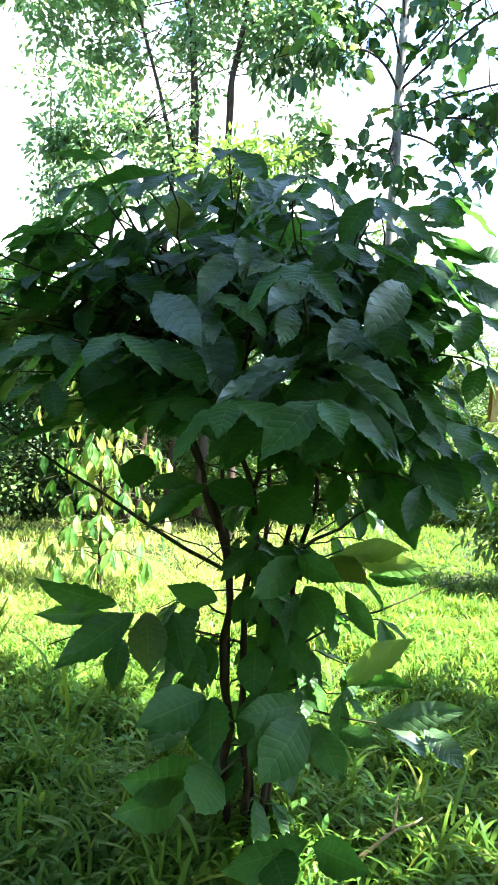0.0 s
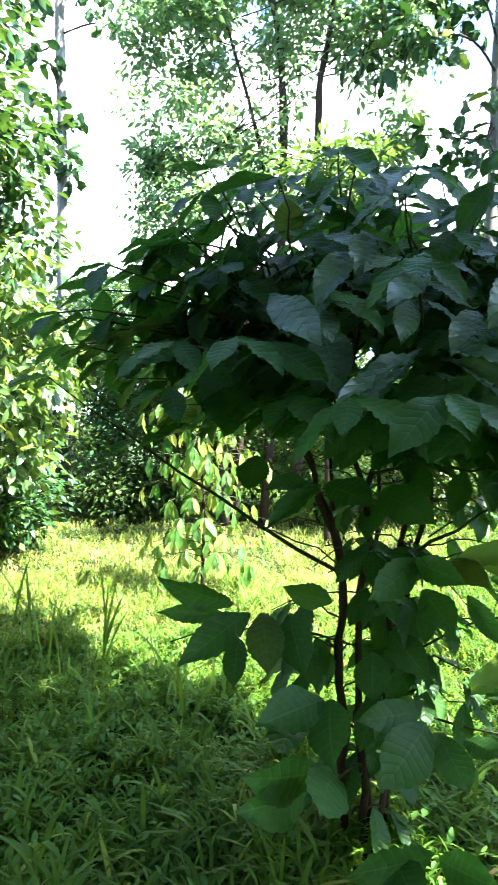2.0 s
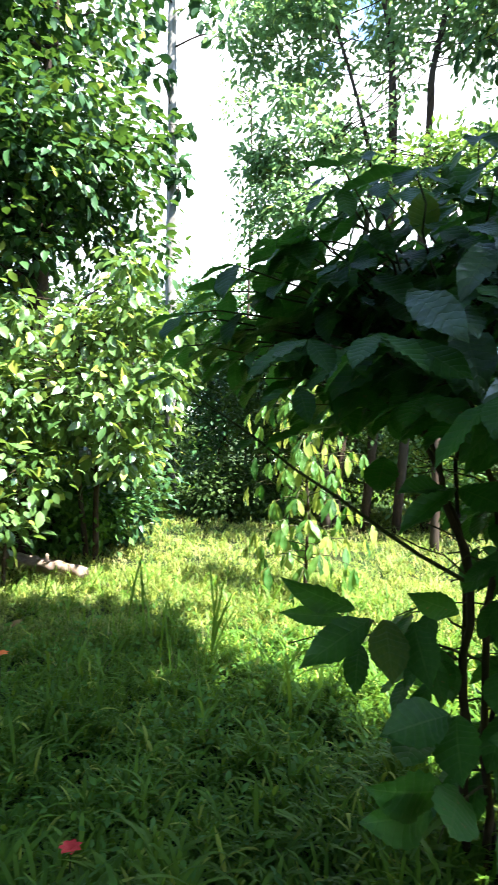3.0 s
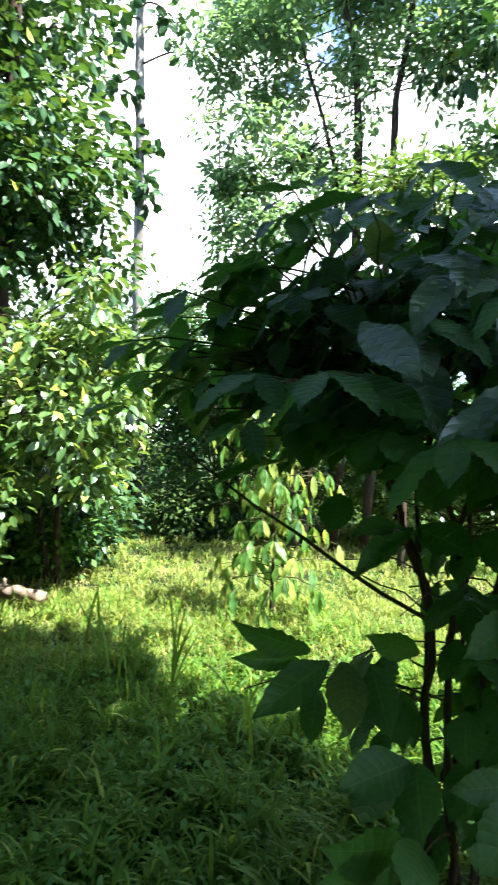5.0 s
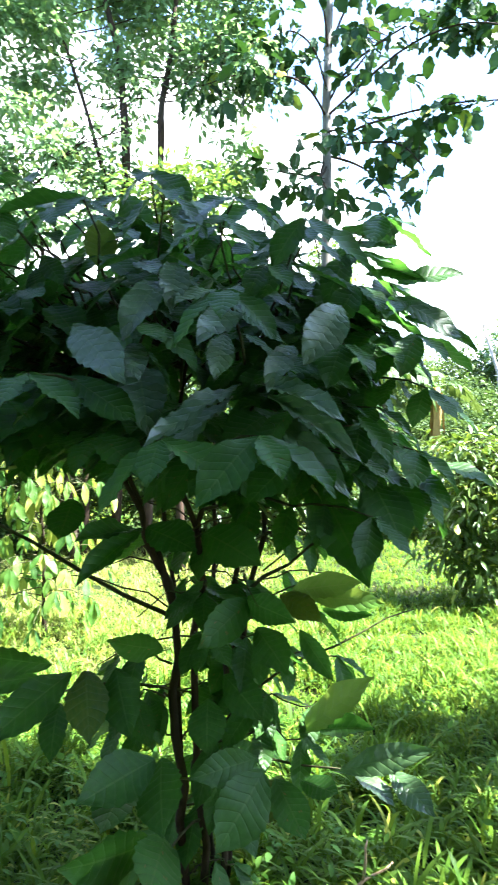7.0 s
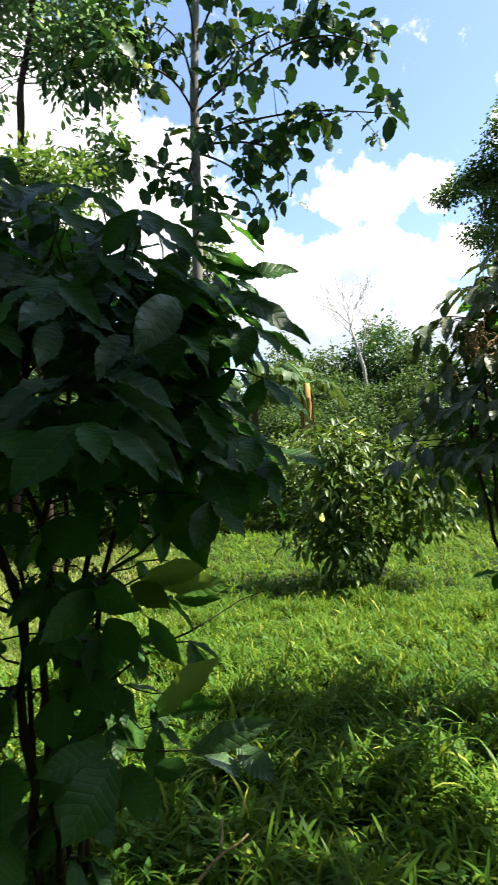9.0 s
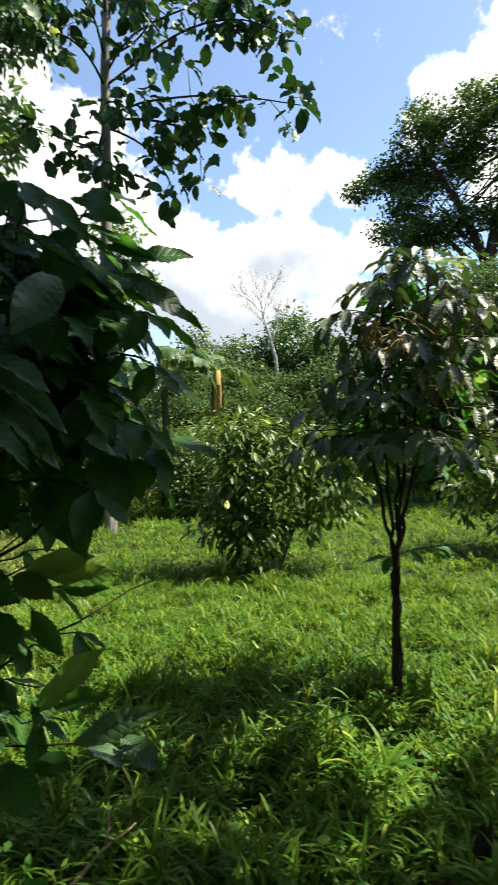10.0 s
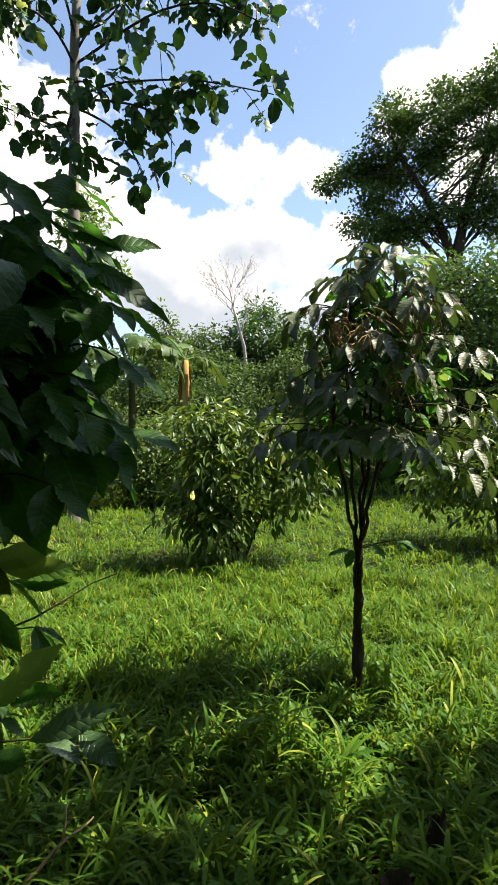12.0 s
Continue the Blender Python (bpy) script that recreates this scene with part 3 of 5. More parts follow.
for k in range(30):
    x, y = STEMS[k % 6][1][:2]
    p = Vector((x + rng.uniform(-0.02, 0.02), y, rng.uniform(0.95, 1.5)))
    ang = k * 2.399
    stem_part(bush, "branch", bend(p, p + Vector((math.cos(ang) * 0.32, math.sin(ang) * 0.3, rng.uniform(-0.06, 0.16))), 0.03, 5, 0.012, rng), 0.0035, 0.0015, TWIG, 4)


def hero_leaf(base, tip, width, meshes=COFFEE_MESHES):
    a, b = Vector(base), Vector(tip)
    n = (Vector((0, -0.75, 0.75)) if a.z > 1.2 or a.x > 0.3 and a.z < 0.8 else Vector((0, -0.95, 0.3))) + Vector([rng.uniform(-0.3, 0.3) for _ in range(3)])
    # upper front leaves and the low right spray get the painted sheen colour
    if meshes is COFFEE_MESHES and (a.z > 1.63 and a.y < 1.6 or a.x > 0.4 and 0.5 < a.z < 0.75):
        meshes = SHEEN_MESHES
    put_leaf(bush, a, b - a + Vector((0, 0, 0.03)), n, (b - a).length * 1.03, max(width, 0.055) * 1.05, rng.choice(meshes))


hero_leaf((-0.23, 1.38, 1.80), (-0.12, 1.20, 1.66), 0.085)
hero_leaf((-0.13, 1.38, 1.77), (-0.08, 1.25, 1.68), 0.063)
hero_leaf((-0.05, 1.42, 1.91), (-0.11, 1.28, 1.77), 0.073)
hero_leaf((-0.02, 1.48, 1.97), (-0.02, 1.35, 1.84), 0.064)
hero_leaf((0.13, 1.45, 1.87), (0.04, 1.25, 1.74), 0.073)
hero_leaf((0.07, 1.45, 1.90), (-0.01, 1.35, 1.83), 0.051)
hero_leaf((0.12, 1.45, 1.91), (0.09, 1.35, 1.82), 0.055)
hero_leaf((0.07, 1.52, 2.13), (-0.01, 1.32, 1.97), 0.064)
hero_leaf((0.16, 1.59, 2.02), (0.26, 1.53, 2.03), 0.050)
hero_leaf((-0.16, 1.49, 2.04), (-0.10, 1.40, 1.99), 0.033)
hero_leaf((-0.10, 1.45, 1.96), (-0.06, 1.35, 1.89), 0.037)
hero_leaf((0.37, 1.50, 1.88), (0.28, 1.37, 1.73), 0.093)
hero_leaf((0.25, 1.48, 1.78), (0.18, 1.34, 1.67), 0.060)
hero_leaf((0.09, 1.45, 1.80), (0.07, 1.30, 1.68), 0.057)
hero_leaf((-0.11, 1.50, 1.74), (-0.07, 1.30, 1.59), 0.098)
hero_leaf((0.13, 1.50, 1.69), (-0.07, 1.20, 1.56), 0.054)
hero_leaf((0.11, 1.50, 1.66), (-0.05, 1.22, 1.52), 0.052)
hero_leaf((0.16, 1.49, 1.69), (0.31, 1.26, 1.62), 0.066)
hero_leaf((0.17, 1.49, 1.67), (0.34, 1.25, 1.54), 0.056)
hero_leaf((0.16, 1.51, 1.64), (0.34, 1.31, 1.46), 0.063)
hero_leaf((0.43, 1.59, 1.62), (0.47, 1.42, 1.51), 0.055)
hero_leaf((0.47, 1.63, 1.46), (0.50, 1.46, 1.32), 0.115)
hero_leaf((0.45, 1.64, 1.44), (0.45, 1.53, 1.27), 0.049)
hero_leaf((0.36, 1.66, 1.41), (0.40, 1.44, 1.23), 0.124)
hero_leaf((0.54, 1.66, 1.47), (0.55, 1.50, 1.35), 0.071)
hero_leaf((0.31, 1.98, 1.10), (0.48, 1.78, 1.14), 0.079, YOUNG_MESHES)
hero_leaf((0.28, 1.98, 1.09), (0.36, 1.82, 1.04), 0.079, OLD_MESHES)
hero_leaf((0.42, 2.01, 1.03), (0.53, 1.87, 1.02), 0.050)
hero_leaf((0.17, 1.85, 1.11), (0.06, 1.65, 1.03), 0.096)
hero_leaf((0.16, 1.85, 1.11), (0.25, 1.68, 1.07), 0.079)
hero_leaf((0.32, 1.87, 0.71), (0.50, 1.73, 0.90), 0.092, YOUNG_MESHES)
hero_leaf((0.42, 1.80, 0.63), (0.62, 1.63, 0.74), 0.073)
hero_leaf((0.54, 1.73, 0.66), (0.60, 1.59, 0.61), 0.072)
hero_leaf((0.46, 1.79, 0.62), (0.53, 1.66, 0.61), 0.064)
hero_leaf((0.32, 1.87, 0.57), (0.40, 1.75, 0.57), 0.076)
hero_leaf((0.38, 1.91, 0.70), (0.49, 1.73, 0.76), 0.070)
hero_leaf((0.20, 1.79, 0.65), (0.09, 1.60, 0.55), 0.138)
hero_leaf((0.19, 1.84, 0.66), (0.02, 1.70, 0.66), 0.088)
hero_leaf((0.24, 1.84, 0.60), (0.29, 1.68, 0.51), 0.098)
hero_leaf((-0.29, 1.83, 0.93), (-0.25, 1.63, 0.83), 0.108, OLD_MESHES)
hero_leaf((-0.21, 1.84, 0.93), (-0.16, 1.68, 0.80), 0.103)
hero_leaf((-0.08, 1.90, 0.96), (-0.20, 1.74, 0.99), 0.078)
hero_leaf((-0.33, 1.82, 0.93), (-0.45, 1.54, 0.87), 0.098)
hero_leaf((-0.38, 1.81, 0.96), (-0.53, 1.56, 1.03), 0.077)
hero_leaf((-0.41, 1.80, 0.93), (-0.54, 1.61, 0.95), 0.057)
hero_leaf((-0.36, 1.82, 0.85), (-0.36, 1.68, 0.76), 0.073)
hero_leaf((-0.10, 1.80, 0.69), (-0.25, 1.58, 0.69), 0.123)
hero_leaf((-0.08, 1.80, 0.69), (-0.08, 1.60, 0.60), 0.129)
hero_leaf((-0.17, 1.80, 0.65), (-0.21, 1.59, 0.61), 0.108)
hero_leaf((-0.11, 1.75, 0.50), (-0.26, 1.48, 0.56), 0.132)
hero_leaf((-0.07, 1.75, 0.51), (-0.09, 1.50, 0.51), 0.132)
hero_leaf((-0.13, 1.60, 1.35), (-0.23, 1.43, 1.33), 0.064)
hero_leaf((-0.11, 1.60, 1.35), (-0.22, 1.39, 1.25), 0.060)
hero_leaf((-0.10, 1.60, 1.35), (0.01, 1.48, 1.30), 0.097)
hero_leaf((-0.47, 1.69, 1.72), (-0.57, 1.44, 1.65), 0.084)
hero_leaf((-0.43, 1.70, 1.50), (-0.57, 1.44, 1.45), 0.061)
hero_leaf((-0.32, 1.67, 1.70), (-0.40, 1.45, 1.57), 0.130)
hero_leaf((-0.30, 1.68, 1.67), (-0.39, 1.45, 1.53), 0.121)
hero_leaf((-0.23, 1.69, 2.17), (-0.31, 1.62, 2.16), 0.038)
hero_leaf((-0.21, 1.64, 2.00), (-0.21, 1.59, 2.11), 0.080, YOUNG_MESHES)
hero_leaf((0.45, 1.74, 2.11), (0.60, 1.75, 2.09), 0.058)
hero_leaf((0.51, 1.78, 2.04), (0.66, 1.72, 1.99), 0.072)
hero_leaf((-0.18, 1.59, 1.62), (-0.25, 1.43, 1.52), 0.094)
hero_leaf((-0.29, 1.68, 1.42), (-0.30, 1.57, 1.32), 0.087)
hero_leaf((0.04, 1.65, 1.33), (0.15, 1.50, 1.27), 0.111)
hero_leaf((0.05, 1.90, 0.81), (0.04, 1.80, 0.70), 0.108)
hero_leaf((-0.14, 1.95, 0.79), (-0.10, 1.85, 0.73), 0.068)
hero_leaf((0.32, 1.87, 1.01), (0.38, 1.76, 0.89), 0.059)
hero_leaf((0.20, 1.94, 1.00), (0.26, 1.78, 0.91), 0.100)
hero_leaf((0.10, 1.95, 0.86), (0.19, 1.84, 0.76), 0.101)
hero_leaf((0.61, 1.80, 2.02), (0.79, 1.74, 2.04), 0.081)
hero_leaf((0.61, 1.75, 1.91), (0.79, 1.69, 1.80), 0.072)
hero_leaf((0.44, 1.78, 2.17), (0.58, 1.75, 2.10), 0.062)
hero_leaf((0.59, 1.70, 1.49), (0.66, 1.57, 1.39), 0.077)
hero_leaf((0.68, 1.72, 1.50), (0.80, 1.62, 1.44), 0.070)
hero_leaf((0.44, 1.68, 1.62), (0.49, 1.57, 1.52), 0.054)
hero_leaf((0.57, 1.71, 1.96), (0.73, 1.66, 1.82), 0.089)
hero_leaf((0.23, 1.79, 0.27), (-0.02, 1.55, 0.31), 0.116)
hero_leaf((0.25, 1.83, 0.23), (0.36, 1.61, 0.29), 0.099)
hero_leaf((0.11, 1.75, 0.28), (0.14, 1.54, 0.29), 0.112)
hero_leaf((-0.14, 1.74, 0.44), (-0.28, 1.47, 0.50), 0.122)
hero_leaf((0.36, 1.97, 1.09), (0.55, 1.80, 1.07), 0.07, YOUNG_MESHES)
hero_leaf((0.26, 1.85, 0.60), (0.20, 1.75, 0.52), 0.09, OLD_MESHES)


# ---- the slender coffee tree ----
young = thing("coffee_tree", (2.23, 2.67, -0.03), "slender coffee tree with drooping ribbed leaves in grass", "tree")
rng = random.Random(5)
trunk_pts = smooth_way([(2.215, 2.655, -0.06), (2.235, 2.675, 0.06), (2.25, 2.695, 0.16), (2.285, 2.73, 0.3), (2.282, 2.735, 0.42), (2.30, 2.755, 0.55), (2.315, 2.78, 0.66), (2.335, 2.795, 0.76), (2.34, 2.805, 0.86)], 60)
adopt(mesh_object("trunk", *tube_arrays(trunk_pts, taper(0.027, 0.021, 60), 14, 0.75), BARK), young)
adopt(mesh_object("trunk", *tube_arrays(smooth_way([Vector(p) + Vector((0.014 * math.cos(i * 0.9), 0.014 * math.sin(i * 0.9), 0)) for i, p in enumerate(trunk_pts[4::7])], 40), taper(0.014, 0.011, 40), 10, 0.6), BARK), young)
fork = Vector(trunk_pts[-1])
across, away = Vector((0.78, -0.62, 0)), Vector((0.62, 0.78, 0))
forks = []
for u, v, top in ((-0.105, 0.03, 2.15), (-0.035, -0.05, 2.35), (0.02, 0.05, 2.45), (0.10, -0.02, 2.25), (0.055, 0.08, 2.1)):
    knee = fork + across * u + away * v + Vector((0, 0, 0.40))
    end = fork + across * u * 1.9 + away * v * 1.5 + Vector((0, 0, top - fork.z))
    pts = bend(fork - Vector((0, 0, 0.12)), knee, 0.0, 8, 0.013, rng)[:-1] + bend(knee, end, 0.0, 7, 0.016, rng)
    stem_part(young, "stem", pts, 0.0125, 0.006, BARK, 9)
    forks.append(pts)
for k in range(92):
    pts = forks[k % 5]
    # inner branches carry the darker leaf, painting the shaded core of the crown
    inner = k % 5 < 2
    a = pts[rng.randrange(8, len(pts))]
    ang = k * 2.399 + rng.uniform(-0.3, 0.3)
    h = min(1, max(0, (a.z - 1.25) / 1.2))
    reach = (0.26 + 0.50 * (1 - h) ** 0.7) * (rng.uniform(0.3, 0.65) if inner else rng.uniform(0.75, 1.15))
    end = Vector((2.47 + math.cos(ang) * reach, 2.76 + math.sin(ang) * reach, a.z + rng.uniform(-0.12, 0.14)))
    lateral(young, rng, a, end, 0.09, rng.uniform(0.14, 0.18), 3, COFFEE_MESHES if inner else YOUNG_MESHES if k % 26 == 0 else RIBBED_MESHES, hang=rng.uniform(0.45, 1.0), start=0.5, wide=0.41, roll=0.5)
for p, head, ln in (((2.30, 2.80, 0.80), (-0.8, 0.5, -0.1), 0.16), ((2.30, 2.80, 0.80), (-0.7, -0.5, -0.35), 0.14), ((2.50, 2.68, 0.86), (0.7, -0.6, -0.15), 0.17), ((2.50, 2.68, 0.86), (0.8, 0.1, -0.4), 0.15), ((2.38, 2.74, 0.84), (0.1, -0.9, -0.3), 0.13)):
    twig = stem_part(young, "branch", bend((2.33, 2.80, 0.80), p, 0.01, 5), 0.004, 0.002, TWIG, 5)
    put_leaf(twig, p, head, (0, -0.2, 1), ln, ln * 0.42, rng.choice(COFFEE_MESHES))
for k in range(14):
    a = forks[k % 5][8]
    ang = k * 2.399
    lateral(young, rng, a, Vector((2.42 + math.cos(ang) * rng.uniform(0.3, 0.75), 2.78 + math.sin(ang) * rng.uniform(0.3, 0.7), rng.uniform(1.32, 1.5))), 0.07, 0.165, 3, RIBBED_MESHES, hang=0.7, start=0.4, wide=0.40, roll=0.5)
for c, e in (((2.40, 2.80, 2.2), (2.18, 2.72, 2.33)), ((2.42, 2.78, 2.3), (2.62, 2.60, 2.46)), ((2.42, 2.80, 2.25), (2.75, 2.62, 2.28)), ((2.36, 2.82, 2.1), (2.02, 2.95, 2.12))):
    lateral(young, rng, c, e, 0.07, 0.21, 2, RIBBED_MESHES, hang=0.7, start=0.6, wide=0.36, roll=0.5)
lateral(young, rng, (2.45, 2.75, 1.3), (3.0, 2.45, 1.22), 0.05, 0.2, 4, RIBBED_MESHES, hang=0.6, start=0.4)
for c, fall in (((1.98, 2.55, 2.02), 0.05), ((2.06, 2.45, 2.0), 0.05), ((2.42, 2.42, 2.16), 0.16), ((2.3, 2.42, 1.78), 0.08)):
    chunks = []
    for _ in range(40):
        p = Vector(c) + Vector([rng.gauss(0, 0.055) for _ in range(3)])
        chunks.append(tube_arrays(bend(p, p + Vector((rng.uniform(-0.12, 0.12), rng.uniform(-0.1, 0.1), rng.uniform(-0.1, 0.05) - fall)), 0.02, 4), [0.0026, 0.0022, 0.002, 0.0012], 4))
    tagged(adopt(mesh_object("dry_twig", *join_arrays(chunks), DRY_LEAF), young), "tangle of dry brown twigs")

# ---- the sapling with pale hanging leaves ----
sapling = thing("coffee_sapling", (-1.30, 5.44, -0.03), "young coffee sapling with pale drooping yellow-green leaves", "sapling")
rng = random.Random(8)
PALE_MESHES = [coffee_leaf_mesh(50 + i, d, m) for i, (d, m) in enumerate(((0.2, COFFEE_YOUNG), (0.35, COFFEE_YOUNG), (0.3, COFFEE_YOUNG), (0.25, COFFEE)))]
PALE_MESHES += 2 * [coffee_leaf_mesh(60, 0.3, leaf_material("pale_coffee_leaf", (0.15, 0.22, 0.035), (0.34, 0.38, 0.07), 0.4, translucent=0.45, glow=(0.55, 0.58, 0.08), veins=0.6))]
pts = bend((-1.30, 5.44, -0.06), (-1.34, 5.40, 2.05), 0.0, 9, 0.02, rng)
stem_part(sapling, "trunk", pts, 0.022, 0.007, BARK, 8)
for k in range(84):
    s = 0.16 + 0.82 * k / 84
    f = s * 8
    a = pts[int(f)].lerp(pts[min(int(f) + 1, 8)], f - int(f))
    ang = k * 2.399
    reach = rng.uniform(0.28, 0.72) * (1.1 - 0.35 * s)
    lateral(sapling, rng, a, a + Vector((math.cos(ang) * reach, math.sin(ang) * reach, rng.uniform(-0.12, 0.12))), 0.06, 0.19, 2, PALE_MESHES, hang=2.1, start=0.45, wide=0.33)

# ---- coffee shrub in the clearing and one beyond ----
tree("coffee_shrub", "low round coffee shrub with glossy leaves in grass",
     [([(3.25, 6.15, -0.05), (3.1, 6.0, 0.4), (2.9, 5.95, 1.0), (2.85, 5.9, 1.5)], 0.022, 0.008), ([(3.30, 6.15, -0.05), (3.4, 5.95, 0.45), (3.6, 5.8, 1.0)], 0.02, 0.008), ([(3.2, 6.2, -0.05), (3.15, 6.2, 0.5), (3.2, 6.1, 1.2)], 0.02, 0.008)],
     [(3.2, 5.9, 0.85, 0.76, 0.6, 0.45), (2.88, 5.95, 1.22, 0.5, 0.42, 0.34), (3.75, 5.6, 0.85, 0.35, 0.3, 0.28), (2.6, 6.1, 0.7, 0.28, 0.3, 0.35), (2.85, 5.9, 0.42, 0.36, 0.4, 0.28), (2.75, 5.85, 0.2, 0.25, 0.25, 0.15), (2.75, 6.15, 1.5, 0.4, 0.4, 0.30), (3.3, 5.9, 1.32, 0.55, 0.45, 0.26), (3.8, 5.65, 1.28, 0.3, 0.3, 0.26)], BARK, SMALL_COFFEE, 3, clumps=480, per=9, spread=0.10, length=0.125, aspect=0.33, droop=0.75, template=OVATE, gap=-0.3, boughs=40, bough_r=0.008, category="shrub")
tree("coffee_shrub", "dense coffee shrub at the edge of the clearing",
     [([(6.5, 5.3, -0.05), (6.45, 5.3, 0.6), (6.4, 5.2, 1.3)], 0.025, 0.01), ([(6.55, 5.3, -0.05), (6.7, 5.2, 0.6), (6.8, 5.1, 1.4)], 0.025, 0.01)],
     [(6.4, 5.3, 1.0, 1.0, 0.8, 0.7), (6.8, 5.0, 1.5, 0.8, 0.6, 0.6), (6.0, 5.6, 0.8, 0.6, 0.5, 0.45)], BARK, SMALL_COFFEE, 4, clumps=330, per=8, spread=0.12, length=0.13, aspect=0.36, droop=0.7, template=OVATE, gap=-0.5, boughs=30, bough_r=0.008, category="shrub")

# ---- tall trees ----
def limbed_tree(name, label, trunk, r0, r1, limbs, seed, leaf_len, per=6):
    """A bare trunk with long limbs (height, end, bow, rosettes): rosettes of big drooping leaves on twigs along the outer half of each."""
    r = random.Random(seed)
    rn = np.random.default_rng(seed)
    ob = thing(name, trunk[0], label, "tree", "pole trees")
    way = smooth_way(trunk, 40)
    stem_part(ob, "trunk", way, r0, r1, PALE_BARK, 12)
    for z, end, bow, count in limbs:
        a = min(way, key=lambda p: abs(p.z - z))
        e = Vector(end)
        side = Vector((r.uniform(-0.3, 0.3), r.uniform(-0.3, 0.3), r.uniform(-0.12, 0.12))) * (e - a).length
        pts = smooth_way([a, a.lerp(e, 0.35) + side * 0.5 + Vector((0, 0, bow)), a.lerp(e, 0.7) + side * 0.3 + Vector((0, 0, bow * 0.9 + 0.05)), e], 14)
        limb = stem_part(ob, "limb", pts, 0.021, 0.007, BARK, 7)
        spots = []
        count = round(count * 1.15)
        for k in range(count):
            q = pts[int(5 + 8 * (k + 1) / count)] if count > 1 else pts[-1]
            t = q + Vector((r.gauss(0, 0.2), r.gauss(0, 0.2), r.gauss(-0.04, 0.17))) if k < count - 1 else q
            if t != q:
                adopt(mesh_object("twig", *tube_arrays(bend(q, t, 0.03, 4), taper(0.007, 0.004, 4), 4), BARK), limb)
            spots.append(t)
        tagged(adopt(mesh_object("foliage", *clump_leaves(rn, np.array([tuple(p) for p in spots]), per, 0.10, leaf_len, 0.66, 0.6, BROAD), POLE_LEAF), limb), kind="stuff")
    return ob


limbed_tree("pole_tree", "tall thin grey-trunked tree with big drooping leaves",
            [(2.05, 9.4, -0.1), (2.06, 9.38, 2.0), (2.05, 9.36, 4.0), (2.09, 9.36, 6.0), (2.1, 9.35, 7.1), (2.16, 9.25, 9.2)], 0.095, 0.06,
        [(6.40, (4.31, 7.24, 5.99), 0.15, 15),
         (7.00, (3.78, 7.64, 7.50), 0.25, 13),
         (6.10, (1.01, 8.61, 5.67), -0.15, 7),
         (6.30, (2.87, 8.32, 4.90), 0.25, 6),
         (6.35, (3.17, 8.01, 5.38), 0.20, 7),
         (6.90, (0.13, 8.56, 6.81), 0.20, 11),
         (7.30, (1.19, 8.59, 7.62), 0.20, 9),
         (6.90, (4.20, 7.31, 6.93), 0.30, 14),
         (6.50, (2.32, 8.48, 6.06), 0.10, 4),
         (7.80, (1.20, 8.60, 8.90), 0.20, 9),
         (7.90, (3.30, 8.20, 8.90), 0.20, 9),
         (6.20, (2.04, 8.86, 5.29), 0.00, 4),
         (7.20, (2.70, 8.17, 7.32), 0.15, 7)], 21, 0.245, 6)
limbed_tree("pole_tree", "very tall thin pale trunk with few boughs and vine leaves",
            [(-5.5, 11.35, -0.1), (-5.55, 11.34, 2.5), (-5.62, 11.31, 5.0), (-5.66, 11.3, 7.4), (-5.72, 11.26, 9.4), (-5.74, 11.25, 11.5)], 0.13, 0.085,
        [(9.40, (-4.55, 11.24, 9.26), 0.15, 3),
         (9.40, (-6.16, 10.45, 8.70), -0.10, 4),
         (10.30, (-6.22, 10.42, 9.39), 0.20, 7),
         (10.40, (-4.92, 11.09, 9.93), 0.20, 6),
         (8.20, (-5.75, 10.90, 8.66), 0.00, 2),
         (6.90, (-5.39, 11.20, 7.73), 0.05, 4),
         (6.80, (-5.82, 10.98, 7.15), 0.05, 5),
         (6.20, (-5.47, 11.16, 6.86), 0.00, 4),
         (11.00, (-5.20, 11.00, 11.60), 0.10, 6),
         (11.00, (-6.60, 11.00, 11.40), 0.10, 7)], 22, 0.26)
tree("slender_tree", "thin bare-stemmed tree with few small leaves", [([(-3.9, 11.5, -0.1), (-3.95, 11.48, 3.0), (-3.97, 11.46, 6.0), (-4.02, 11.44, 8.3)], 0.032, 0.015)],
     [(-3.9, 11.4, 6.2, 0.4, 0.4, 1.4), (-4.2, 11.4, 8.2, 0.4, 0.4, 0.4)], BARK, FINE_LEAF, 23, clumps=26, per=18, spread=0.18, length=0.12, template=KITE, gap=-1.0, boughs=20, bough_r=0.014)
